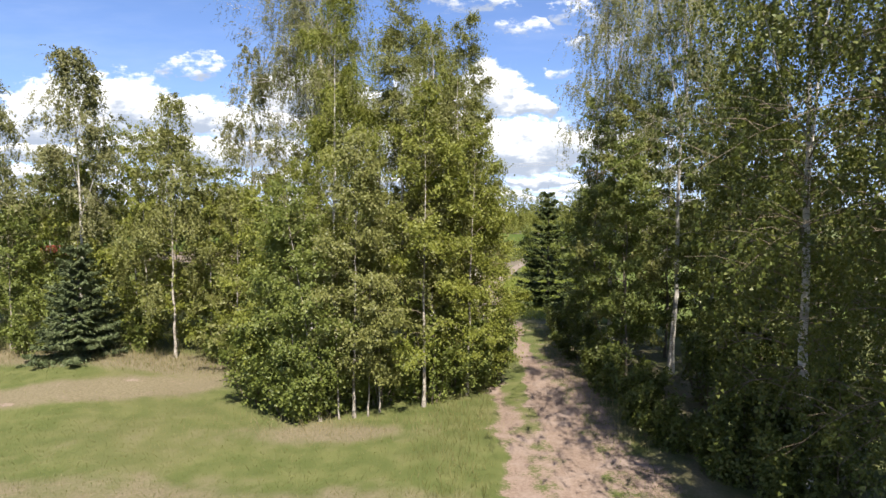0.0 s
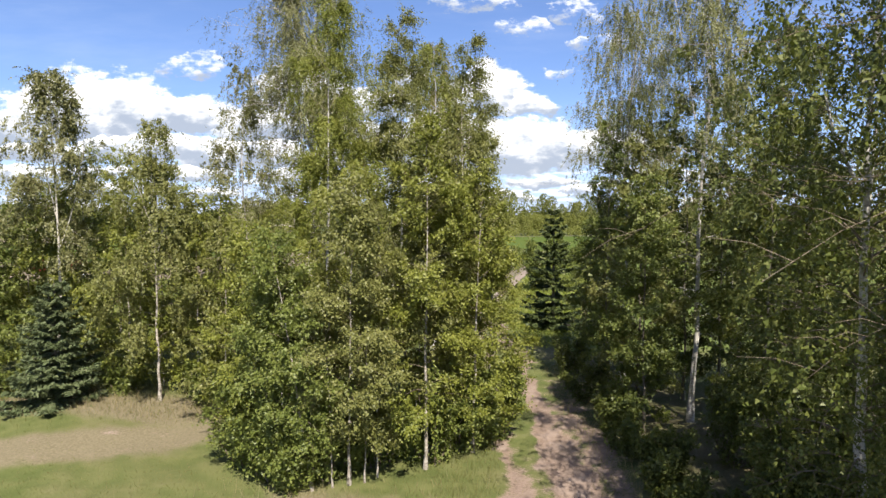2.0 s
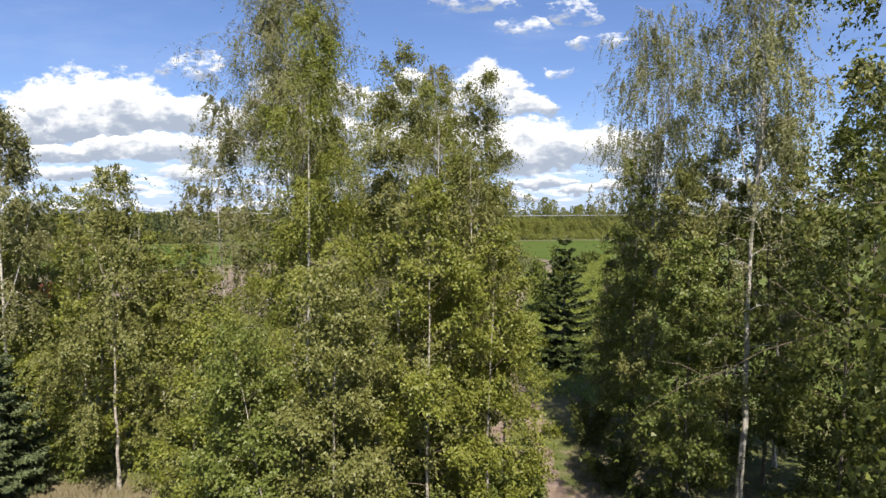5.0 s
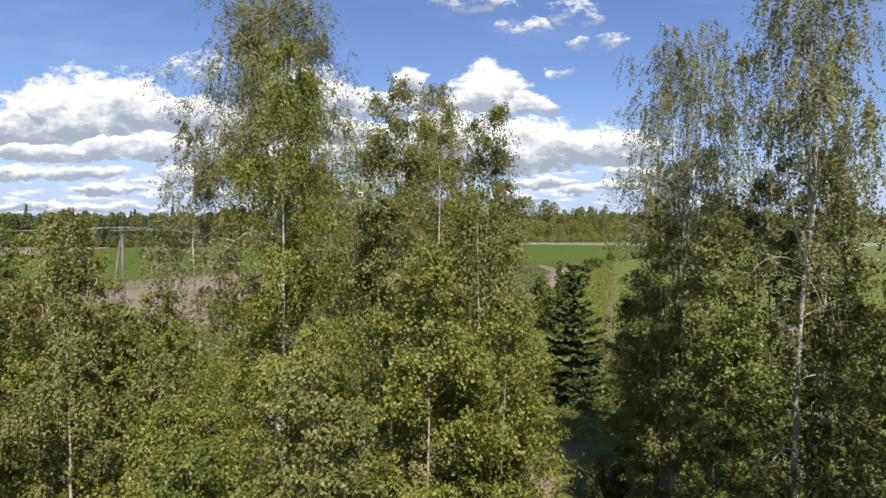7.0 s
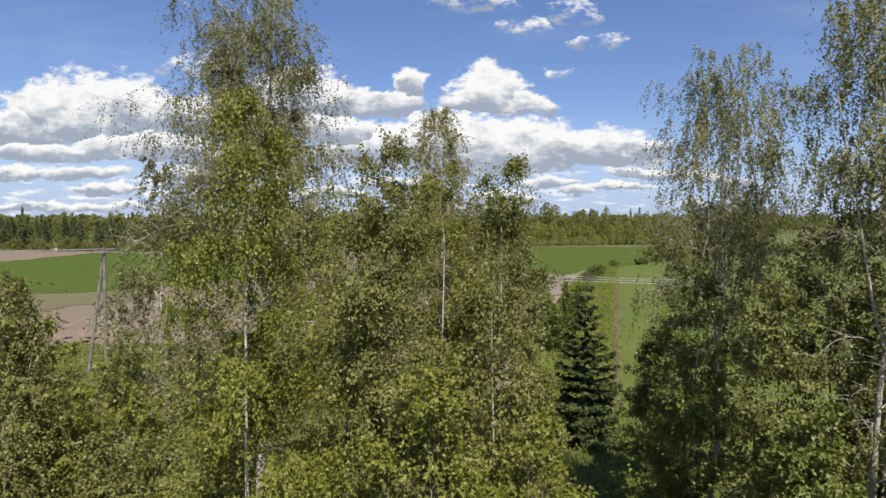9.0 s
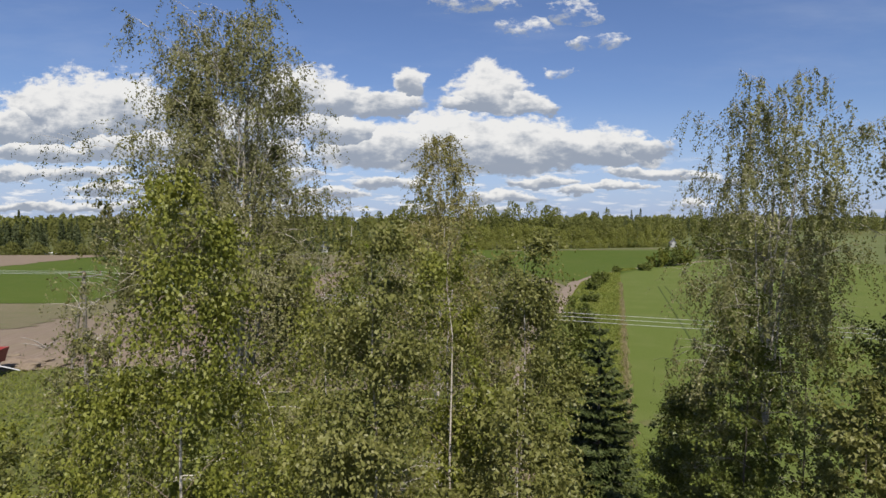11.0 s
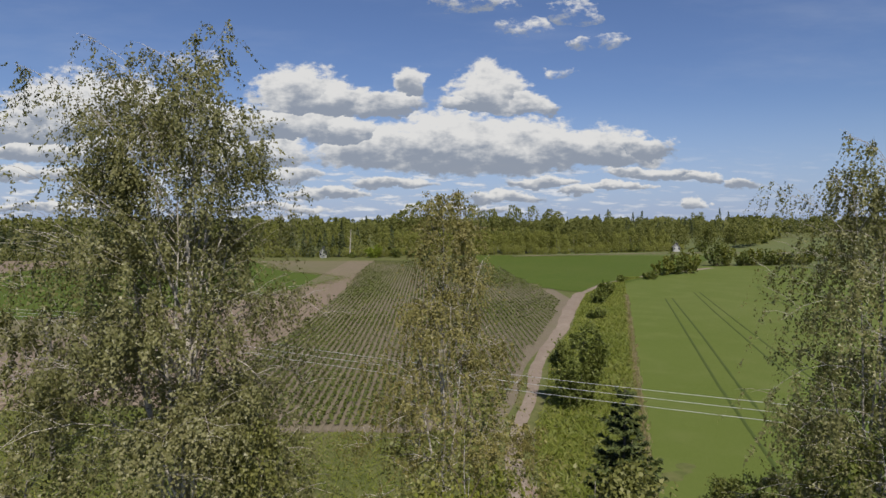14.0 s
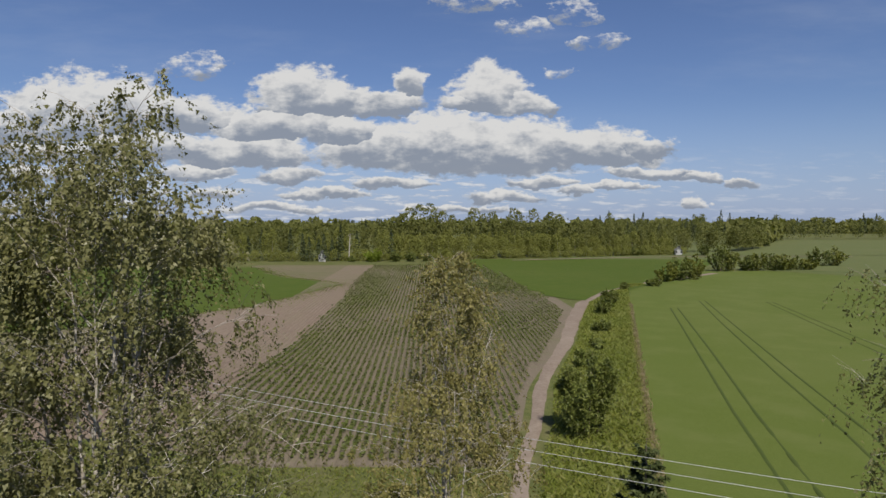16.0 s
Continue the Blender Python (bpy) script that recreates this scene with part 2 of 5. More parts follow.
PORCELAIN = plain_material("brown_porcelain", (0.10, 0.05, 0.03), (0.16, 0.08, 0.05), 8, 0.2, 0.6, 0.0)


def ground_material():
    m, n, b = material("meadow_ground", 0.95, 0.1)
    tc = n.node("ShaderNodeTexCoord")
    p = tc.outputs["Object"]
    soil_at, dry_at = n.node("ShaderNodeAttribute"), n.node("ShaderNodeAttribute")
    soil_at.attribute_name, dry_at.attribute_name = "soil", "dry"
    fine, mid, big = n.noise(p, 14, 5, 0.65), n.noise(p, 1.3, 5), n.noise(p, 0.16, 4)
    green = n.mix(n.step(mid, 0.35, 0.68), rgb(0.070, 0.084, 0.025), rgb(0.104, 0.110, 0.039))
    green = n.mix(n.math("MULTIPLY", n.step(big, 0.45, 0.70), 0.6), green, rgb(0.122, 0.114, 0.050))
    straw = n.mix(n.step(fine, 0.35, 0.7), rgb(0.122, 0.102, 0.060), rgb(0.172, 0.144, 0.092))
    dryness = n.math("ADD", dry_at.outputs["Fac"], n.math("MULTIPLY", n.math("SUBTRACT", mid, 0.5), 0.9))
    dryness = n.math("ADD", dryness, n.math("MULTIPLY", n.math("SUBTRACT", big, 0.42), 1.3))
    col = n.mix(n.step(dryness, 0.20, 0.85), green, straw)
    soil = n.mix(n.step(fine, 0.3, 0.7), rgb(0.146, 0.103, 0.077), rgb(0.215, 0.160, 0.125))
    soil = n.mix(n.step(mid, 0.45, 0.75), soil, rgb(0.238, 0.183, 0.148))
    f = n.math("MULTIPLY_ADD", n.math("SUBTRACT", fine, 0.5), 0.7, soil_at.outputs["Fac"])
    f = n.math("MULTIPLY_ADD", n.math("SUBTRACT", mid, 0.5), 1.1, f)
    col = n.mix(n.step(f, 0.35, 0.65), col, soil)
    n.put(b.inputs["Base Color"], col)
    bump(n, b, n.math("ADD", fine, n.math("MULTIPLY", mid, 2.0)), 0.6, 0.06)
    return m


def field_material(name, c1, c2, c3, fine_scale, mid_scale, relief=0.5, distance=0.05, stretch=None):
    m, n, b = material(name, 0.95, 0.1)
    tc = n.node("ShaderNodeTexCoord")
    p = tc.outputs["Object"]
    fine = n.noise(p, fine_scale, 5, 0.65, stretch=stretch)
    mid, big = n.noise(p, mid_scale, 5, stretch=stretch), n.noise(p, 0.025, 4)
    col = n.mix(n.step(fine, 0.3, 0.7), rgb(*c1), rgb(*c2))
    col = n.mix(n.math("MULTIPLY", n.step(mid, 0.45, 0.7), 0.55), col, rgb(*c3))
    col = n.mix(n.math("MULTIPLY", n.step(big, 0.4, 0.7), 0.45), col, rgb(*c3))
    n.put(b.inputs["Base Color"], col)
    bump(n, b, fine, relief, distance)
    return m


MEADOW = ground_material()
GRAIN = field_material("young_grain", (0.070, 0.094, 0.018), (0.088, 0.113, 0.024), (0.104, 0.122, 0.036), 9, 0.18)
GRAIN_DARK = field_material("trodden_grain", (0.043, 0.062, 0.015), (0.054, 0.074, 0.018), (0.058, 0.073, 0.020), 9, 0.35)
GREEN_CROP = field_material("lush_green_crop", (0.046, 0.072, 0.010), (0.060, 0.086, 0.013), (0.070, 0.088, 0.018), 6, 0.3)
PALE_FIELD = field_material("pale_green_field", (0.081, 0.100, 0.035), (0.098, 0.115, 0.042), (0.112, 0.117, 0.050), 5, 0.2)
BARE_SOIL = field_material("bare_dry_soil", (0.138, 0.105, 0.078), (0.196, 0.154, 0.122), (0.165, 0.138, 0.094), 5, 0.5, stretch=(1.0, 0.10, 1.0))
RIDGE_SOIL = field_material("ridged_potato_soil", (0.122, 0.100, 0.072), (0.162, 0.135, 0.102), (0.123, 0.115, 0.065), 7, 0.5)
STUBBLE = field_material("brown_stubble", (0.115, 0.100, 0.062), (0.150, 0.127, 0.081), (0.100, 0.104, 0.046), 3, 0.3)
TRACK_DIRT = field_material("dry_track_dirt", (0.150, 0.118, 0.092), (0.205, 0.166, 0.132), (0.240, 0.200, 0.160), 3.0, 0.5)


# ---- mesh helpers ----
def mesh_of(name, verts, faces, mat, parent=None, label="", smooth=False):
    """One mesh object from numpy vertices and equal-sided faces, under parent if given."""
    verts, faces = np.asarray(verts, np.float32), np.asarray(faces, np.int32)
    me = bpy.data.meshes.new(name)
    k = faces.shape[1]
    me.vertices.add(len(verts)), me.loops.add(faces.size), me.polygons.add(len(faces))
    me.vertices.foreach_set("co", verts.ravel())
    me.loops.foreach_set("vertex_index", faces.ravel())
    me.polygons.foreach_set("loop_start", np.arange(0, faces.size, k, dtype=np.int32))
    if smooth:
        me.polygons.foreach_set("use_smooth", np.ones(len(faces), bool))
    me.update(calc_edges=True)
    me.materials.append(mat)
    ob = new(name, me)
    if parent is not None:
        ob.parent = parent
    if label:
        ob["label"] = label
    return ob


def part(name, bm, mat, parent=None, label=""):
    """Links a bmesh as one mesh object under a thing or a part."""
    me = bpy.data.meshes.new(name)
    bm.to_mesh(me)
    bm.free()
    me.materials.append(mat)
    ob = new(name, me)
    if parent is not None:
        ob.parent = parent
    if label:
        ob["label"] = label
    return ob


def tube(pts, radii, sides=6):
    """Vertices and quads of a tube along points."""
    pts, radii = np.asarray(pts, float), np.asarray(radii, float)
    tan = np.gradient(pts, axis=0)
    tan /= np.linalg.norm(tan, axis=1, keepdims=True) + 1e-9
    ref = np.where(np.abs(tan[:, 2:3]) > 0.9, [[1.0, 0, 0]], [[0, 0, 1.0]])
    a = np.cross(tan, ref)
    a /= np.linalg.norm(a, axis=1, keepdims=True) + 1e-9
    b = np.cross(tan, a)
    ang = np.arange(sides) * 2 * np.pi / sides
    ring = pts[:, None] + radii[:, None, None] * (np.cos(ang)[None, :, None] * a[:, None] + np.sin(ang)[None, :, None] * b[:, None])
    k = len(pts)
    i, j = np.meshgrid(np.arange(k - 1), np.arange(sides), indexing="ij")
    q = np.stack([i * sides + j, i * sides + (j + 1) % sides, (i + 1) * sides + (j + 1) % sides, (i + 1) * sides + j], -1)
    return ring.reshape(-1, 3), q.reshape(-1, 4)


def joined(pieces):
    vs, fs, k = [], [], 0
    for v, f in pieces:
        vs.append(v), fs.append(f + k)
        k += len(v)
    return np.concatenate(vs), np.concatenate(fs)


def leaf_blades(rng, centre, axis, length, width, facing=None, loose=0.9, cut=None):
    """Leaves at centres, along axes, turned towards a facing direction where one is given: three-cornered, but four-cornered where cut."""
    n = len(centre)
    axis = axis / (np.linalg.norm(axis, axis=1, keepdims=True) + 1e-9)
    r = rng.normal(size=(n, 3)) * (loose if facing is not None else 1.0)
    side = np.cross(axis, r if facing is None else r + facing)
    side /= np.linalg.norm(side, axis=1, keepdims=True) + 1e-9
    length, width = np.broadcast_to(length, n)[:, None], np.broadcast_to(width, n)[:, None]
    foot = centre - axis * length * 0.4
    v = np.stack([foot - side * width * 0.5, foot + side * width * 0.5, centre + axis * length * 0.6], 1)
    if cut is None:
        return v.reshape(-1, 3), np.arange(3 * n).reshape(n, 3)
    belly = foot + axis * length * 0.32
    k = np.stack([foot, belly + side * width * 0.37, centre + axis * length * 0.58, belly - side * width * 0.37], 1)[cut].reshape(-1, 3)
    v = v[~cut].reshape(-1, 3)
    quads = np.arange(len(k)).reshape(-1, 4)
    return joined([(v, np.arange(len(v)).reshape(-1, 3)), (k, np.concatenate([quads[:, :3], quads[:, [0, 2, 3]]]))])


def smooth(a, b, v):
    s = np.clip((np.asarray(v, float) - a) / (b - a), 0, 1)
    return s * s * (3 - 2 * s)


def gz(x, y):
    """Height of the ground."""
    x, y = np.asarray(x, float), np.asarray(y, float)
    z = -1.0 * smooth(30, 52, y)
    z = z + 2.0 * smooth(-14, -25, x) * smooth(36, 50, y) * smooth(110, 72, y)
    z = z + 0.5 * smooth(-8, -14, x) * smooth(16, 26, y) * smooth(60, 40, y)
    z = z + (0.06 * np.sin(x * 0.7 + 1) * np.sin(y * 0.53) + 0.03 * np.sin(x * 1.9) * np.sin(y * 1.6 + 2)) * smooth(90, 50, y)
    return z


# the track: x, y of its centre line, half width
TRACK = np.array([(2.2, -40, 1.3), (2.2, 0, 1.3), (2.3, 10, 1.3), (2.45, 14, 1.25), (2.85, 20, 1.2), (2.9, 27, 1.15), (3.2, 35, 1.1),
                  (3.4, 46, 0.7), (4.2, 58, 0.6), (5.4, 64.9, 0.55), (7.4, 71.8, 0.55), (9.5, 83, 0.70), (11.8, 91.5, 0.74), (17.3, 108, 1.0), (22.6, 128, 1.25), (29.2, 150, 1.35),
                  (40, 172, 1.4), (61, 198, 1.3), (92, 226, 1.2)])


def track_x(y):
    return np.interp(y, TRACK[:, 1], TRACK[:, 0])


def build_ground():
    def axis(lo, hi, fine, far, grow=1.25):
        a = list(np.arange(lo, hi + fine / 2, fine))
        s = fine
        while a[-1] < far:
            s = min(s * grow, 220)
            a.append(a[-1] + s)
        s = fine
        while a[0] > -far:
            s = min(s * grow, 220)
            a.insert(0, a[0] - s)
        return np.array(a)
    xs, ys = axis(-30, 14, 0.30, 4600), axis(4, 66, 0.5, 4600)
    gx, gy = np.meshgrid(xs, ys)
    z = gz(gx, gy)
    # ruts: two worn wheel lines with a grassy crown between
    d = gx - track_x(gy)
    rough = np.zeros_like(gx)
    fine = (gx > -2) & (gx < 8) & (gy > 4) & (gy < 66)
    rough[fine] = [0.55 * noise.noise((a * 0.9, b * 0.45, 0)) + 0.28 * noise.noise((a * 2.6, b * 1.8, 5)) for a, b in zip(gx[fine], gy[fine])]
    d = d + rough
    wob = np.array([0.12 * math.sin(v * 0.35) + 0.07 * math.sin(v * 0.9 + 1) for v in ys])[:, None]
    near = smooth(62, 50, gy)
    rut_l = np.exp(-((d + 0.85 + wob) / 0.42) ** 2) * (0.72 + 0.28 * smooth(16, 11, gy))
    rut_r = np.exp(-((d - 0.66 + wob) / 0.44) ** 4)
    side = np.exp(-((d - 1.75 + wob) / 0.85) ** 4) * 0.66
    fore = (0.34 + 0.46 * smooth(21, 14, gy)) * np.exp(-(d / 1.25) ** 4) * 0.72
    soil = np.clip(np.maximum.reduce([rut_l, rut_r, side * smooth(34, 22, gy), fore]), 0, 1) * near
    z = z - 0.05 * np.maximum(rut_l, rut_r) * near
    # dry straw: the worn turning loop to the left, the feet of the trees, the bank
    band = gy - (20.2 + 0.40 * (gx + 11))
    span = smooth(-30, -20, gx) * smooth(-6.5, -9, gx)
    dry = 0.9 * np.exp(-(band / 1.25) ** 4) * span
    dry = np.maximum(dry, 0.85 * np.exp(-((gy - 23.6) / 1.3) ** 4) * smooth(-30, -22, gx) * smooth(-7, -9, gx))
    dry = np.maximum(dry, 0.5 * np.exp(-((gy - 13.2 - 0.2 * (gx + 14)) / 0.8) ** 2) * smooth(-8, -12, gx))
    dry = np.maximum(dry, 0.9 * np.exp(-(((gx + 3.0) / 2.3) ** 2 + ((gy - 16.3) / 0.75) ** 2)))
    dry = np.maximum(dry, 0.55 * np.exp(-((gy - 12.2 + 0.05 * gx) / 0.9) ** 2) * smooth(3, -2, gx))
    dry = np.maximum(dry, 0.42 * smooth(1.2, 2.2, d) * smooth(9, 5, d) * smooth(40, 30, gy))
    for off in (-0.7, 0.7):
        soil = np.maximum(soil, 0.42 * np.exp(-((band - off) / 0.28) ** 2) * span)
    ny, nx = gx.shape
    i, j = np.meshgrid(np.arange(ny - 1), np.arange(nx - 1), indexing="ij")
    q = np.stack([i * nx + j, i * nx + j + 1, (i + 1) * nx + j + 1, (i + 1) * nx + j], -1).reshape(-1, 4)
    ob = mesh_of("ground", np.stack([gx, gy, z], -1).reshape(-1, 3), q, MEADOW, smooth=True)
    for name, val in (("soil", soil), ("dry", dry)):
        at = ob.data.attributes.new(name, "FLOAT", "POINT")
        at.data.foreach_set("value", val.astype(np.float32).ravel())
    return tagged(ob, "green and straw-coloured meadow with worn wheel ruts", "ground", kind="structure")


build_ground()


def sheet(name, xs_of, ys, mat, lift, label, nx=24, category="field", relief=0.0):
    """A field laid on the ground: for each y its left and right x."""
    ys = np.asarray(ys, float)
    rows = []
    for y in ys:
        a, b = xs_of(y)
        x = np.linspace(a, b, nx)
        rows.append(np.stack([x, np.full(nx, y), gz(x, y) + lift], -1))
    v = np.array(rows)
    i, j = np.meshgrid(np.arange(len(ys) - 1), np.arange(nx - 1), indexing="ij")
    q = np.stack([i * nx + j, i * nx + j + 1, (i + 1) * nx + j + 1, (i + 1) * nx + j], -1).reshape(-1, 4)
    ob = mesh_of(name, v.reshape(-1, 3), q, mat, smooth=True)
    return tagged(ob, label, category, kind="structure")


def wob(y, k=1.0, s=0.0):
    return k * (0.5 * math.sin(y * 0.31 + s) + 0.3 * math.sin(y * 0.83 + 2 * s) + 0.2 * math.sin(y * 1.9 + s))


LEAN = -0.025  # the rows' drift in x for each metre of y


def row_x(x0, y):
    return x0 + LEAN * (y - 64)


def grain_left(y):
    return 15.2 + 0.285 * (y - 64)


def west_edge(y):
    """Right edge of the western crop."""
    return float(np.interp(y, (116, 130, 144, 160, 175, 188, 196, 205, 220, 250), (-66, -52, -42, -37, -33, -29.6, -35, -46, -58, -72))) + wob(y * 1.4, 1.2, 1)


def east_edge(y):
    """Left edge of the eastern crop."""
    return row_x(26, y) - max(0, y - 165) * 0.10 + wob(y * 1.3, 2.0, 2)


sheet("field_bare", lambda y: (-95 + wob(y, 2), row_x(-33.4, y)), np.arange(63.5, 180, 1.2), BARE_SOIL, 0.07, "bare dry pinkish-brown soil strip", nx=110)
sheet("field_stubble", lambda y: (-170, -52 + wob(y, 3)), np.arange(82, 122, 1.5), STUBBLE, 0.12, "brown weedy stubble strip", nx=60)
sheet("field_green_west", lambda y: (-260, west_edge(y)), np.arange(116, 251, 1.5), GREEN_CROP, 0.16, "lush dark green crop field", nx=60)
sheet("field_pale_west", lambda y: (-330, -135 + wob(y, 2)), np.arange(192, 261, 1.5), BARE_SOIL, 0.22, "pale bare field before the forest")
sheet("field_headland", lambda y: (-74 + wob(y, 2), row_x(-17, y) + wob(y * 1.7, 3, 1) + 0.5 * max(0, y - 240)), np.arange(192, 262, 1.5), STUBBLE, 0.13, "brown weedy headland of the field")
sheet("field_green_east", lambda y: (east_edge(y) + 0.5 * max(0, 166 - y), 30 + min(1, max(0, (y - 150) / 90)) * 62 if y < 240 else 92 + (y - 240) * 0.6),
      np.arange(152, 300, 1.5), GREEN_CROP, 0.10, "lush dark green crop field beside the track")
sheet("field_grain", lambda y: (grain_left(y) + wob(y, 0.25), 175), np.arange(34, 168, 1.0), GRAIN, 0.05, "even bright green field of young grain", nx=40)
sheet("field_grain_far", lambda y: (grain_left(y) + wob(y, 0.5), 175 - (y - 168) * 0.9), np.arange(167, 236, 1.0), GRAIN, 0.05, "far tip of the young grain field", nx=40)
sheet("field_pale_east", lambda y: (174 - (y - 168) * 0.9 + 2, 420), np.arange(168, 330, 2.0), PALE_FIELD, 0.06, "pale green field beyond the grain")
sheet("field_far_east", lambda y: (120, 620), np.arange(330, 578, 4.0), PALE_FIELD, 0.09, "pale green field before the far wood")


def ribbon(name, pts, mat, lift, label, category, kind="structure", edge=0.15, parent=None):
    """A strip along points of x, y, half width."""
    pts = np.asarray(pts, float)
    s = np.r_[0, np.cumsum(np.hypot(*np.diff(pts[:, :2], axis=0).T))]
    k = np.arange(0, s[-1], 0.7 if s[-1] < 400 else 3.0)
    x, y, w = (np.interp(k, s, pts[:, c]) for c in range(3))
    for _ in range(6):
        x[1:-1], y[1:-1] = (x[:-2] + 2 * x[1:-1] + x[2:]) / 4, (y[:-2] + 2 * y[1:-1] + y[2:]) / 4
    tx, ty = np.gradient(x), np.gradient(y)
    ln = np.hypot(tx, ty)
    nx_, ny_ = ty / ln, -tx / ln
    e1 = w * (1 + edge * np.array([wob(a * 1.7, 1, 1) for a in k]))
    e2 = w * (1 + edge * np.array([wob(a * 1.5, 1, 4) for a in k]))
    cols = []
    for f in (-1, -0.6, -0.25, 0.25, 0.6, 1):
        e = np.where(f < 0, e1, e2) * f
        px, py = x + nx_ * e, y + ny_ * e
        cols.append(np.stack([px, py, gz(px, py) + lift + 0.03 * math.cos(f * 3)], -1))
    v = np.stack(cols, 1)
    n = 6
    i, j = np.meshgrid(np.arange(len(k) - 1), np.arange(n - 1), indexing="ij")
    q = np.stack([i * n + j, i * n + j + 1, (i + 1) * n + j + 1, (i + 1) * n + j], -1).reshape(-1, 4)
    ob = mesh_of(name, v.reshape(-1, 3), q, mat, parent, smooth=True)
    return tagged(ob, label, category, kind=kind) if parent is None else ob


ribbon("track_far", TRACK[7:], TRACK_DIRT, 0.10, "pale dry dirt farm track between fields", "track")
ribbon("road_far", [(30, 291, 1.3), (60, 302, 1.3), (95, 314, 1.3), (140, 322, 1.3), (200, 318, 1.3)], TRACK_DIRT, 0.25, "pale gravel road along the wood", "road")
for pair in (((19.6, 50), (22.4, 60), (26.4, 75.4), (34.0, 102), (46.0, 144)), ((28.0, 52), (33.8, 72), (38.4, 90), (48.5, 127), (56.5, 155)), ((51, 70), (58.3, 100), (64.5, 128), (70.4, 153))):
    for off in (0, 2.0):
        ribbon("tramline", [(x + off * (1 - max(0, y - 110) / 130), y, 0.18) for x, y in pair], GRAIN_DARK, 0.075,
               "dark wheel track pressed through the young grain", "tramline", edge=0.1)
ribbon("ditch", [(118, 239, 0.7), (150, 222, 0.7), (200, 198, 0.7)], GRAIN_DARK, 0.11, "dark grassy ditch between fields", "ditch")


# ---- trees ----
def tree_root(name, x, y, label, category, group=""):
    ob = new(name)
    ob.location = (x, y, float(gz(x, y)) - 0.05)
    ob.empty_display_size = 0.3
    return tagged(ob, label, category, group)


